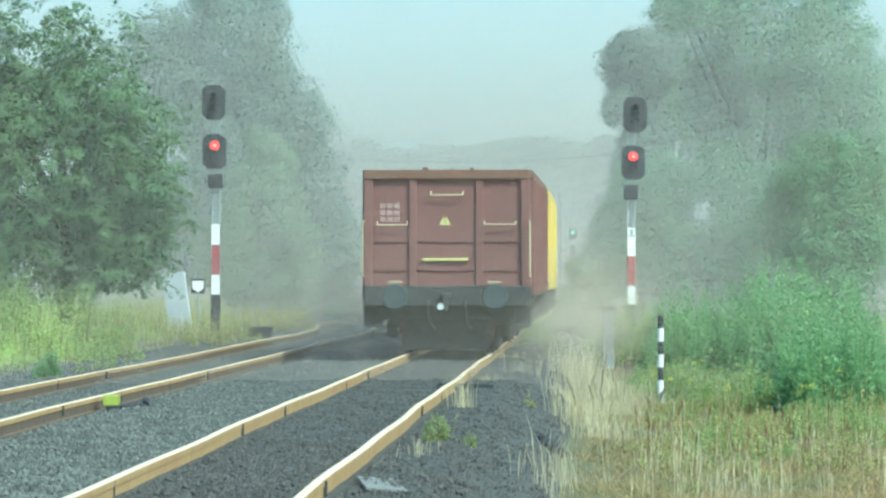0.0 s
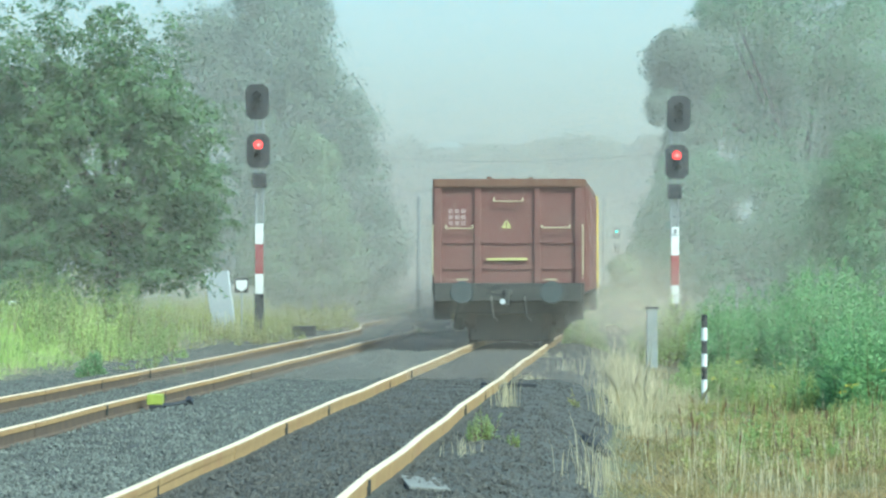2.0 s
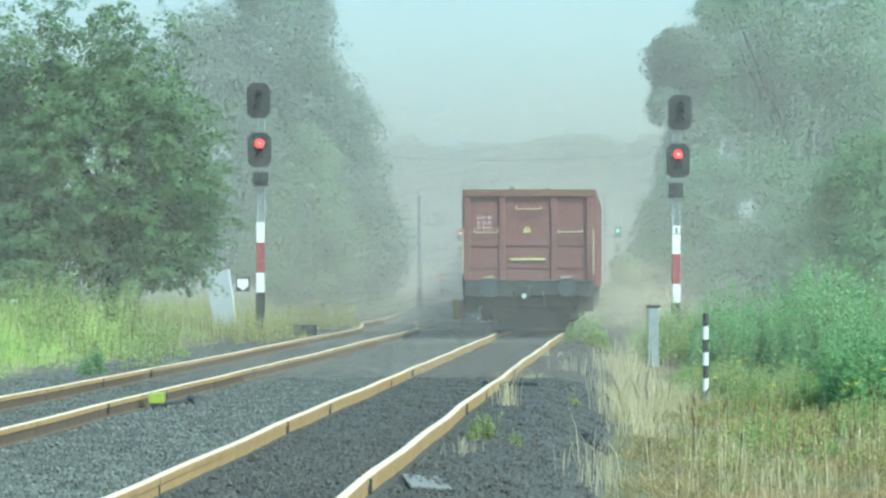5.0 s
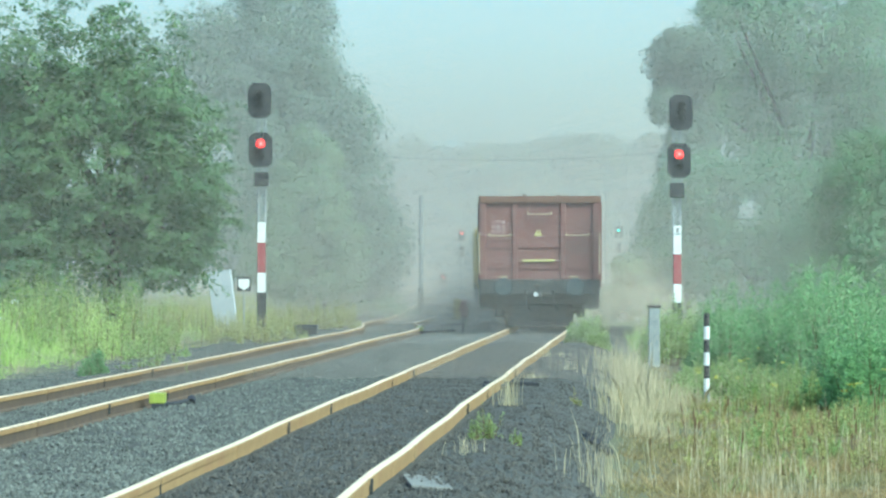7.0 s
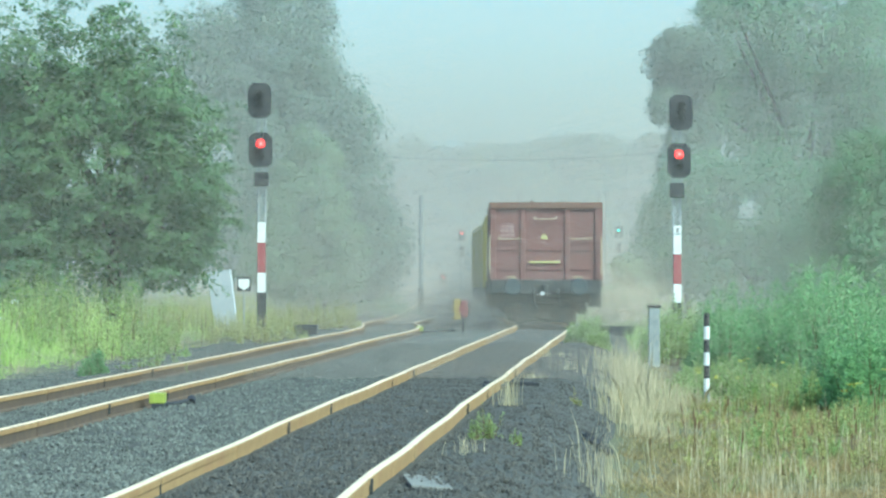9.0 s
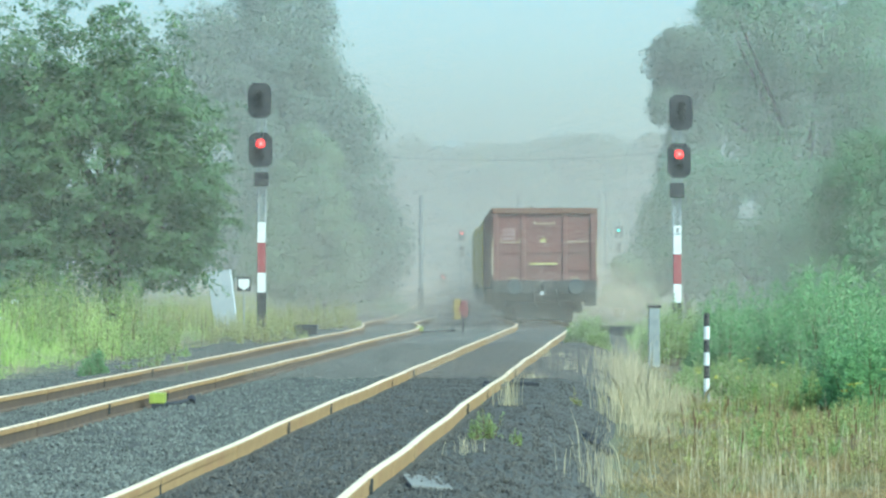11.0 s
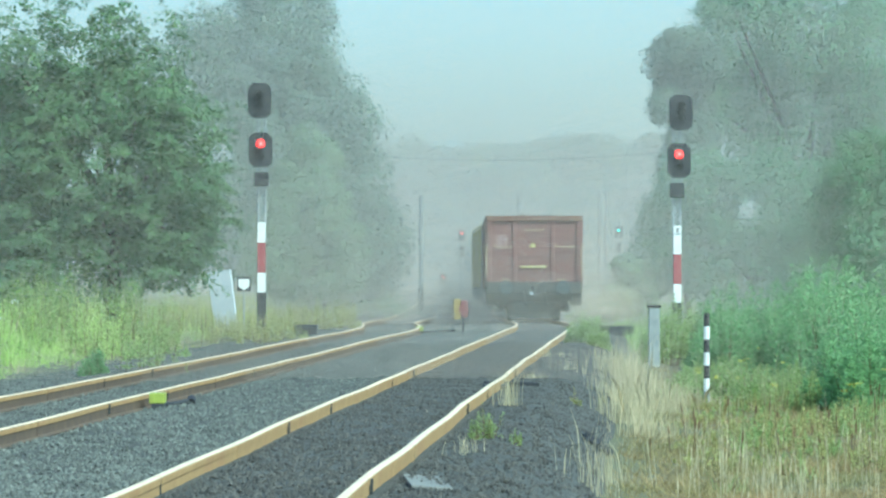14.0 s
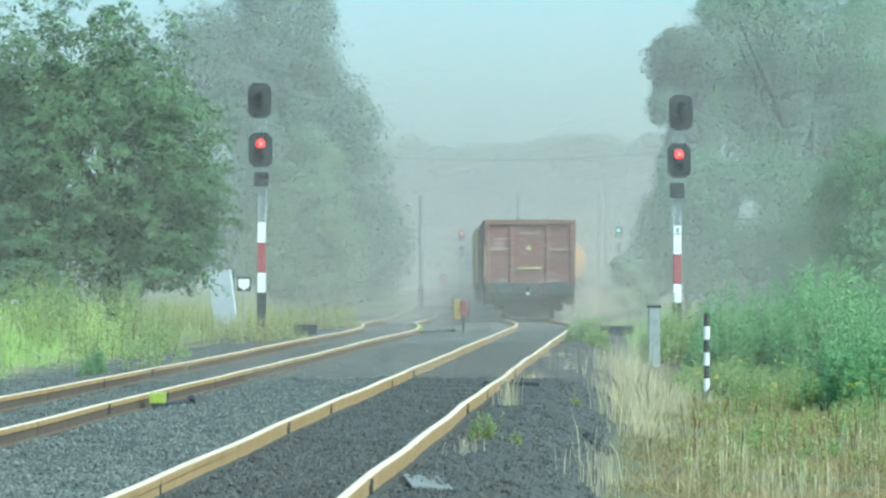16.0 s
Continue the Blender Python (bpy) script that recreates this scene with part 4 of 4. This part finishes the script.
def blades(name, xy, height, width, lean, material, label, category="grass", low=0.25, tussock=0, plain=False):
    """Grass blades: slim leaning slivers rooted at xy, of very mixed height. tussock: how many fan out of one crown."""
    if tussock:
        k = np.repeat(np.arange(len(xy) // tussock), tussock)
        off = np.random.normal(0, 0.07, (len(k), 2))
        tall = np.random.uniform(0.45, 1.25, len(xy))[k]
        swing = off * 5 + np.random.normal(0, 0.25, (len(xy), 2))[k]
        xy = xy[k] + off
    else:
        tall, swing = 1.0, 0.0
    n = len(xy)
    z = surface_z(xy[:, 0], xy[:, 1])
    p = np.column_stack([xy, z - 0.02])
    swell = 0.75 + 0.35 * np.sin(xy[:, 0] * 1.9 + np.sin(xy[:, 1] * 0.7) * 2) * np.sin(xy[:, 1] * 0.55 + xy[:, 0] * 0.8)
    h = ((low + (1.1 - low) * np.random.uniform(0, 1, n) ** 1.5) * height * swell * tall)[:, None]
    way = (np.random.normal(0, 1, (n, 2)) + swing) * lean
    a = np.random.uniform(-1.0, 1.0, n)
    w = np.column_stack([np.cos(a), np.sin(a), np.zeros(n)]) * (np.random.uniform(0.6, 1.3, n) * width)[:, None]
    mid = p + np.column_stack([way * 0.28, np.full(n, 0.58)]) * h
    tip = p + np.column_stack([way, np.full(n, 0.95)]) * h
    v = np.stack([p - w, p + w, tip], 1) if plain else np.stack([p - w, p + w, mid + w * 0.8, tip, mid - w * 0.8], 1)
    return tagged(soup(name, v, v.shape[1], material), label, category, kind="stuff")


def stalks(name, xy, height, width, ear, material, label):
    """Dry stalks, each with a thicker ear at its top third."""
    n = len(xy)
    p = np.column_stack([xy, surface_z(xy[:, 0], xy[:, 1]) - 0.02])
    h = (np.random.uniform(0.5, 1.1, n) * height)[:, None]
    up = np.column_stack([np.random.normal(0, 0.10, (n, 2)), np.ones(n)]) * h
    w = np.column_stack([np.full(n, width), np.zeros(n), np.zeros(n)])
    st = np.stack([p - w, p + w, p + up * 0.7 + w * 0.7, p + up * 0.7 - w * 0.7], 1)
    e = w * ear
    er = np.stack([p + up * 0.62, p + up * 0.74 + e, p + up, p + up * 0.76 - e], 1)
    return tagged(soup(name, np.concatenate([st, er]), 4, material), label, "stalks", kind="stuff")


def thicket(label, d0, d1, b0, b1, tall, n, per, size, material, edge=0.0, name="shrub", group="shrubs", slim=0.20):
    """A thicket of leafy plumes, in stools, between two distances and bearings. edge: how far it sinks towards its track side."""
    cx = ((b0 + b1) / 2 - 784) * (d0 + d1) / 2 / F
    cy = (d0 + d1) / 2
    g0 = float(np.maximum(ground_z(cx, cy), bed_z(np.array([cx]), np.array([cy]))[0]))
    t = thing(name, (cx, cy, g0), label, "weed" if name == "weed" else "shrub", group)
    m = max(3, n // 13)
    k = np.random.randint(0, m, n)
    wide = (b1 - b0) * cy / F
    reach = min(0.40, wide * 0.12) * np.random.uniform(0.6, 1.3, m)
    uc, yc = np.random.uniform(0.04, 0.96, m), np.random.uniform(d0, d1, m)
    off = np.random.normal(0, 1, (n, 2))
    y = yc[k] + off[:, 1] * reach[k]
    u = np.clip(uc[k] + off[:, 0] * reach[k] / wide, 0, 1)
    x = (b0 + (b1 - b0) * u - 784) * y / F
    z = surface_z(x, y)
    dome = np.exp(-0.16 * (off ** 2).sum(1))
    h = tall * np.random.uniform(0.55, 1.18, m)[k] * np.random.uniform(0.75, 1.08, n) * dome * (1 - edge * np.clip(1 - u * 3, 0, 1)) * np.clip(np.minimum(u, 1 - u) * 7 + 0.35, 0, 1)
    lean = np.random.normal(0, 0.08, (n, 2)) + off * 0.09
    foot = np.column_stack([x - cx, y - cy, z - g0 - 0.03])
    top = foot + np.column_stack([lean[:, 0] * h, lean[:, 1] * h, h])
    w = np.zeros((n, 3))
    w[:, 0] = 0.006
    tagged(soup("stem", np.stack([foot - w, foot + w, top], 1), 3, M["stalk"], t), kind="stuff")
    k = np.repeat(np.arange(n), per)
    f = np.random.uniform(0.06, 1.0, len(k))[:, None] ** 0.75
    ang = np.random.uniform(0, 6.283, len(k))
    flat = np.column_stack([np.cos(ang), np.sin(ang), np.zeros(len(k))])
    out = unit(flat + (0, 0, 1.0) * np.random.uniform(0.1, 1.0, (len(k), 1)) + np.random.normal(0, 0.15, flat.shape))
    r = (np.random.uniform(0.1, 1.0, len(k))[:, None] ** 0.6) * np.minimum(0.17 - 0.145 * f, 0.02 + f * 0.5) * tall
    c = foot[k] + (top - foot)[k] * f + flat * r
    s = (size * np.random.uniform(0.6, 1.25, len(k)))[:, None] * (1.15 - 0.55 * f)
    q = unit(np.cross(flat, (0, 0, 1.0)) + np.random.normal(0, 0.4, flat.shape)) * s * slim
    a = out * s * 0.5
    soup("foliage", np.stack([c - a, c + q, c + a, c - q], 1), 4, material, t)
    return t


def verge(n, y0, y1, side, o0, o1, clump=0.0):
    y = near_y(n, y0, y1)
    o = np.random.uniform(o0, o1, n)
    x = main_x(y) + o if side > 0 else side_x(y) - o
    ragged = (o - o0) / 0.9 + 0.10 + 0.25 * np.sin(y * 2.3) * np.sin(y * 0.9 + 1)
    ok = (np.abs(x) < y * 0.17 + 1) & (np.random.uniform(0, 1, n) < ragged)
    x, y = x[ok], y[ok]
    if clump:
        keep = np.sin(x * 2.3 + np.sin(y * 0.9) * 2) * np.sin(y * 0.8 + x) + np.random.uniform(-0.8, 0.8, len(x)) > clump
        x, y = x[keep], y[keep]
    return np.column_stack([x, y])


blades("verge_grass", verge(9500, 44, 112, -1, 3.6, 12), 0.80, 0.0050, 0.28, M["grass"], "tall fresh green grass along the siding", tussock=24)
blades("verge_dry_grass", verge(4600, 48, 125, -1, 3.3, 10, 0.1), 0.85, 0.0038, 0.22, M["pale"], "pale seeding grass along the siding", tussock=14)
blades("verge_turf", verge(60000, 40, 100, -1, 3.5, 12), 0.26, 0.008, 0.9, M["grass"], "low green undergrowth along the siding", plain=True)
blades("far_verge_grass", verge(50000, 78, 170, -1, 2.7, 12), 0.75, 0.010, 0.3, M["weed_dry"], "rough yellowing grass beside the far siding", plain=True)
blades("bank_turf", verge(140000, 22, 60, 1, 2.4, 10), 0.17, 0.006, 1.0, M["turf"], "matted olive and brown grass on the bank", plain=True)
blades("bank_dry_grass", verge(6200, 22, 56, 1, 2.85, 9, 0.05), 0.40, 0.0022, 0.5, M["straw"], "dry ochre grass on the bank", tussock=16)
blades("bank_pale_grass", verge(2300, 24, 60, 1, 2.8, 8, 0.25), 0.56, 0.0019, 0.36, M["pale"], "thin pale seeding grass on the bank", tussock=12)
blades("bank_green_grass", verge(3600, 27, 66, 1, 3.0, 10, 0.2), 0.32, 0.0036, 0.5, M["weed"], "fresh green grass on the bank", tussock=18)
blades("far_grass", verge(60000, 72, 190, 1, 2.2, 12), 0.7, 0.014, 0.3, M["weed"], "rough grass beside the far track", plain=True)
stalks("straw_stalks", verge(1100, 23, 50, 1, 2.5, 8, 0.2), 0.50, 0.0026, 1.5, M["pale"], "pale dry seeding stalks on the bank")
stalks("dock_stalks", verge(60, 29, 46, 1, 2.6, 8), 0.50, 0.005, 2.2, M["stalk"], "dead brown dock stalks in dry grass")
thicket("low green thicket in front of the signal mast", 56, 68, 1222, 1400, 1.65, 380, 105, 0.123, M["leaf_bush"], 0.35)
thicket("leafy bright green thicket on the bank", 52, 66, 1370, 1640, 2.0, 560, 112, 0.135, M["leaf_bush"], 0.2)
thicket("tall bright green bush among dry grass", 42, 49, 1415, 1640, 1.50, 260, 119, 0.111, M["leaf_bush"], 0.5)
thicket("low pale green weeds round the banded post", 44, 55, 1170, 1460, 0.66, 480, 49, 0.082, M["weed"], 0.3)
thicket("low yellowing weeds among dry grass", 30, 47, 1180, 1660, 0.40, 460, 40, 0.055, M["weed_dry"], 0.4)
thicket("green weeds among dry grass", 33, 46, 1240, 1660, 0.46, 300, 50, 0.06, M["weed"], 0.5)
thicket("leafy green weeds before the dark tree", 62, 72, -90, 350, 1.80, 300, 70, 0.090, M["weed"], 0.0)
thicket("tall yellow-green weeds before the dark tree", 58, 68, -90, 240, 1.60, 120, 64, 0.080, M["grass"], 0.0)
thicket("leafy green weeds among the siding's tall grass", 50, 63, -90, 330, 0.72, 150, 56, 0.080, M["weed"], 0.0)
thicket("dark leafy dock clump at the grass edge", 46, 49, 105, 185, 0.62, 40, 60, 0.085, M["leaf_bush"], 0.0)
thicket("yellowing seeded weeds round the pale slab", 66, 78, 250, 540, 0.80, 260, 42, 0.070, M["weed_dry"], 0.0)
thicket("yellow-green weeds beyond the signal", 84, 98, 468, 636, 0.95, 240, 50, 0.085, M["weed_dry"], 0.0)
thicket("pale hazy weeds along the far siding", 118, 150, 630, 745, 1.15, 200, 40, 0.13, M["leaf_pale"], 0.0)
thicket("bushy green weed clump beside the far rail", 66, 78, 1002, 1078, 0.62, 150, 56, 0.082, M["weed"], 0.0)
thicket("green weeds at the concrete post", 64, 73, 1140, 1270, 1.30, 260, 63, 0.105, M["weed"], 0.0)


def tuft(x, y, n, h, w, spread, material, label):
    a = np.random.normal(0, spread, (n, 2)) + (x, y)
    o = blades("grass_tuft", a, h, w, 0.22, M[material], label, "grass tuft", 0.55)
    o["group"] = "tufts on the ballast"
    return o


for b, y, h in ((1092, 54, 0.95), (1108, 51, 1.05), (1122, 47, 0.85), (1100, 45, 0.75), (1152, 45, 0.75), (1138, 42, 0.60), (1180, 43, 0.55), (1112, 39.5, 0.55),
                (1205, 46, 0.50), (1130, 53, 0.80), (1165, 49, 0.65), (1150, 37, 0.50)):
    tuft((b - 784) * y / F, y, 190, h, 0.0030, 0.20, "pale", "tall pale feathery grass clump at the bank's edge")
tuft(0.74, 36, 40, 0.52, 0.0028, 0.07, "pale", "thin pale grass tuft beside the rail")
thicket("small green weed beside the rail", 29.0, 30.4, 822, 884, 0.36, 26, 42, 0.041, M["weed"], 0.0, "weed", "weeds on the ballast")
thicket("small green weed beside the rail", 28.6, 29.4, 890, 925, 0.18, 12, 40, 0.03, M["weed"], 0.0, "weed", "weeds on the ballast")
tuft(1.9, 58, 40, 0.36, 0.004, 0.18, "pale", "thin pale grass tuft beside the rail")
tuft(0.22, 27.0, 30, 0.30, 0.002, 0.10, "pale", "thin pale grass tuft beside the rail")
tuft(1.35, 46, 60, 0.25, 0.0025, 0.12, "pale", "thin pale grass tuft beside the rail")
tuft(1.45, 28.5, 60, 0.55, 0.0022, 0.12, "pale", "sparse pale grass stems at the ballast edge")
tuft(1.25, 26.8, 40, 0.5, 0.0022, 0.12, "pale", "sparse pale grass stems at the ballast edge")
tuft(2.05, 50, 30, 0.5, 0.0035, 0.14, "pale", "thin pale grass tuft beside the rail")
thicket("yellow-flowered weed on the ballast edge", 39.0, 41.0, 1012, 1046, 0.32, 10, 40, 0.035, M["weed_dry"], 0.0, "weed", "weeds on the ballast")


def heads(name, xy, h0, h1, size, material, label):
    n = len(xy)
    z = ground_z(xy[:, 0], xy[:, 1]) + np.random.uniform(h0, h1, n)
    return tagged(soup(name, leaf_quads(np.repeat(np.column_stack([xy, z]), 16, 0) + np.random.normal(0, 1, (n * 16, 3)) * (size, size, size * 0.3), np.tile((0, -0.4, 1.0), (n * 16, 1)), size * 0.7, 0.8, 0.0, 0.4), 4, material), label, "flowers", kind="stuff")


heads("white_flowers", verge(120, 45, 62, -1, 3.8, 8, 0.35), 0.55, 1.0, 0.065, M["flower"], "white umbel flowers in the grass")
heads("yellow_flowers", verge(34, 36, 60, 1, 3.0, 8), 0.35, 0.7, 0.026, M["flower_y"], "yellow weed flowers on the bank")


# ---- odd things on the ballast ----
def lying_board(x, y, w, l, h, turn, material, label, name="board", category="board"):
    z = float(bed_z(np.array([x]), np.array([y]))[0])
    bm = B()
    box(bm, -w / 2, w / 2, -l / 2, l / 2, -0.02, h, 0.012)
    for v in bm.verts:
        v.co.z += 0.012 * math.sin(v.co.x * 7 + v.co.y * 5)
    o = part(name, bm, M[material])
    o.matrix_basis = pose(x, y, z, 0, 0, turn)
    tagged(o, label, category)


lying_board(-0.12, 23.4, 0.30, 1.2, 0.008, 4, "plank", "pale weathered plank lying beside the rail")
lying_board(0.93, 43.0, 0.16, 0.75, 0.07, 84, "black", "dark timber offcut lying beside the rail")
lying_board(0.72, 42.2, 0.30, 0.30, 0.06, 20, "black", "dark metal plate beside the rail", "metal_plate", "plate")


def rubble(x, y, n, spread, size, label):
    def place(k):
        q = np.column_stack([np.random.normal(x, spread, k), np.random.normal(y, spread * 3, k)])
        return np.column_stack([q, bed_z(q[:, 0], q[:, 1]) + 0.03])
    tagged(stones("rubble_heap", n, place, size, M["black"]), label, "rubble", kind="stuff")


rubble(1.60, 32.6, 40, 0.09, 0.07, "small heap of blackened rubble at the ballast edge")


# ---- far things ----
def far_signal(bx, by, d, lamp, label):
    x, z = at(bx, by, d)
    g0 = float(ground_z(x, d))
    s = thing("railway_signal", (x, d, g0), label, "railway signal", "railway signals")
    zc = z - g0
    bm = B()
    cyl(bm, (0, 0.1, -0.1), (0, 0.1, zc + 0.5), 0.08, n=10)
    part("mast", bm, M["galv"], s)
    bm = B()
    box(bm, -0.28, 0.28, -0.05, 0.1, zc - 0.55, zc + 0.3, 0.06)
    h = part("signal_head", bm, M["head"], s)
    bm = B()
    cyl(bm, (0, -0.09, zc), (0, -0.06, zc), 0.105, n=16)
    part("lens", bm, M[lamp], h, "lit lens")
    bm = B()
    box(bm, -0.2, 0.2, -0.05, 0.1, zc - 1.6, zc - 0.9, 0.04)
    part("indicator_box", bm, M["head"], s)


far_signal(817, 413, 218, "lamp_red", "distant colour-light signal showing red in the haze")
far_signal(1095, 408, 225, "lamp_green", "distant colour-light signal showing green in the haze")
far_signal(784, 491, 240, "lamp_red", "distant low signal showing red in the haze")


def pole(bx, top, foot, d, r, label, black=False):
    x, z = at(bx, top, d)
    g0 = float(ground_z(x, d))
    p = thing("pole", (x, d, g0), label, "pole", "poles along the line")
    bm = B()
    cyl(bm, (0, 0, -0.1), (0, 0, z - g0), r, r * 0.8, 10)
    part("shaft", bm, M["old_pole"], p)
    bm = B()
    cyl(bm, (0, 0, 0), (0, 0, 1.3 if black else 0.3), r * 1.25, n=10)
    part("collar", bm, M["black"], p, "dark foot")


pole(745, 345, 548, 150, 0.12, "slim grey mast with dark foot in the haze", True)
pole(918, 340, 500, 205, 0.16, "grey pole in the haze")
pole(1061, 338, 510, 200, 0.12, "one of twin grey poles in the haze")
pole(1073, 338, 510, 200, 0.12, "one of twin grey poles in the haze")

cu = bpy.data.curves.new("overhead_cable", "CURVE")
cu.dimensions = "3D"
cu.bevel_depth = 0.010
sp = cu.splines.new("POLY")
pts = []
for i in range(41):
    u = i / 40
    x, z = at(380 + 1000 * u, 240 + 44 * math.sin(math.pi * u) ** 0.8, 130)
    pts.append((x, 130.0, z, 1))
sp.points.add(len(pts) - 1)
for q, w in zip(sp.points, pts):
    q.co = w
cu.materials.append(M["black"])
tagged(new("overhead_cable", cu), "thin grey cable hung across the line", "cable")


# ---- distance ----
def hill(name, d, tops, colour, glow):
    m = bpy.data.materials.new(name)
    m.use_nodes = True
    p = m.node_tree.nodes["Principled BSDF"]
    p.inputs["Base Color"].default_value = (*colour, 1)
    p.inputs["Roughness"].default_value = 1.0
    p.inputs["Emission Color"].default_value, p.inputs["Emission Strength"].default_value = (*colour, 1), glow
    bm = B()
    prev = None
    for i in range(81):
        b = -600 + i * 35
        x, z = at(b, float(np.interp(b, *tops)) + 5 * math.sin(i * 1.1) + 3 * math.sin(i * 2.9), d)
        q = [bm.verts.new((x, d, -5)), bm.verts.new((x, d + 60, z)), bm.verts.new((x, d + 400, z * 0.9))]
        if prev:
            bm.faces.new((prev[0], q[0], q[1], prev[1]))
            bm.faces.new((prev[1], q[1], q[2], prev[2]))
        prev = q
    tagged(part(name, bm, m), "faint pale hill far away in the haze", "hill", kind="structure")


# the blue-grey base colour holds the distance haze on the hill
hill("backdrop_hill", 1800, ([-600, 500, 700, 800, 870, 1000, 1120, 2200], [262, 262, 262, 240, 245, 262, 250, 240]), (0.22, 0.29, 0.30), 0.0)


# ---- the ballast stones close by, one by one ----
def near_stones(n, material, r0, r1):
    rnd = random.Random(41)
    kinds = []
    for _ in range(8):
        bm = B()
        bmesh.ops.create_icosphere(bm, subdivisions=1, radius=1.0)
        for v in bm.verts:
            v.co *= rnd.uniform(0.75, 1.15)
            v.co.z *= 0.7
        me = bpy.data.meshes.new("stone")
        bm.to_mesh(me)
        bm.free()
        me.materials.append(material)
        kinds.append(me)
    k = 0
    while k < n:
        y = rnd.uniform(19.6, 25.0)
        x = float(main_x(y)) + rnd.uniform(r0, r1)
        if abs(abs(x - float(main_x(y))) - 0.75) < 0.13 or abs(x) > y * 0.16:
            continue
        o = new("stone", kinds[k % 8])
        o.parent = bed
        q = rnd.uniform(0.018, 0.034)
        o.matrix_basis = pose(x, y, float(bed_z(np.array([x]), np.array([y]))[0]) + 0.008, rnd.uniform(-25, 25), rnd.uniform(-25, 25), rnd.uniform(0, 360)) @ Matrix.Diagonal((q, q * rnd.uniform(0.7, 1.2), q, 1))
        k += 1


near_stones(170, M["stone"], -2.6, -0.9)
near_stones(120, M["stone_dark"], -0.6, 1.7)


# ---- haze and dust in the air ----
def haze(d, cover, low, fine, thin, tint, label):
    """Haze across the line, imitated by a standing curtain of fine slanting slivers with clear air between them.
    cover: the share of the view that the slivers fill; low: how much more near the ground along the tracks; thin: how
    much less high up."""
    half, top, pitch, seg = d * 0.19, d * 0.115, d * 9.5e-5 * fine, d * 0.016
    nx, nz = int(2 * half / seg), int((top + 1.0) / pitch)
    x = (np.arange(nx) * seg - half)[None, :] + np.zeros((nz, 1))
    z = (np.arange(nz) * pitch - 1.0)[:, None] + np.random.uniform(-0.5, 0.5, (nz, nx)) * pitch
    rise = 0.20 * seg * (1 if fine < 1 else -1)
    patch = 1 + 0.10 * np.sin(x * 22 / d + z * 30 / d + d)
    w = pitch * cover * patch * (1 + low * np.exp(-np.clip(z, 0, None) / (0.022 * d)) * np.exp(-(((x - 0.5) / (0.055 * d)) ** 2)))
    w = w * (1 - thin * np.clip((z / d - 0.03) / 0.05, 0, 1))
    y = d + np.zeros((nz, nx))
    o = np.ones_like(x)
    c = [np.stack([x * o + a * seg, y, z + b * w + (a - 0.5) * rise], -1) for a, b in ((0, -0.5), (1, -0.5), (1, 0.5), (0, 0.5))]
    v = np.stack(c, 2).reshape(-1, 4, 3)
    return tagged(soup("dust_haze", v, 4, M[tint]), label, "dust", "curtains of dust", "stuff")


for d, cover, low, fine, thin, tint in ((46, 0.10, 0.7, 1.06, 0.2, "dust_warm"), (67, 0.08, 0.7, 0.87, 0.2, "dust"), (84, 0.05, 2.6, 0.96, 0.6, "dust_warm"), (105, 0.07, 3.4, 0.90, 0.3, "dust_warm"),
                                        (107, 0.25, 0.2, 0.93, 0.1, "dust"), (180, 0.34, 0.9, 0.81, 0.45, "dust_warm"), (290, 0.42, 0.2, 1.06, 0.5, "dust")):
    haze(d, cover, low, fine, thin, tint, "curtain of thin pale slivers standing in for haze over the tracks")

PUFF = dust_mat("raised_dust", (0.62, 0.53, 0.42), 0.36, 1.3, 1.0)


def puff(sx, sy, sz, off):
    bm = B()
    bmesh.ops.create_circle(bm, cap_ends=True, cap_tris=True, segments=28, radius=1.0)
    bmesh.ops.subdivide_edges(bm, edges=bm.edges, cuts=2)
    for v in bm.verts:
        v.co = Vector((v.co.x, 0.25 * (v.co.x**2 + v.co.y**2), v.co.y))
    o = part("dust_puff", bm, PUFF)
    o.scale = (sx, sy, sz)
    tagged(o, "pale brown dust raised behind the train's wheels", "dust", "raised dust", "stuff")
    return (o, off)


# sideways, ahead of the last end wall, above the rail
DUST = [puff(1.5, 0.6, 0.75, (2.3, 1.5, 0.35)), puff(1.9, 0.6, 1.0, (2.6, 6.0, 0.5)), puff(1.5, 0.6, 0.7, (-2.3, 3.0, 0.3)), puff(2.0, 0.6, 1.4, (2.6, 13.0, 0.9)),
        puff(1.8, 0.6, 1.0, (-2.4, 10.0, 0.6)), puff(1.4, 0.6, 0.9, (2.2, -0.8, 0.5))]

motions()
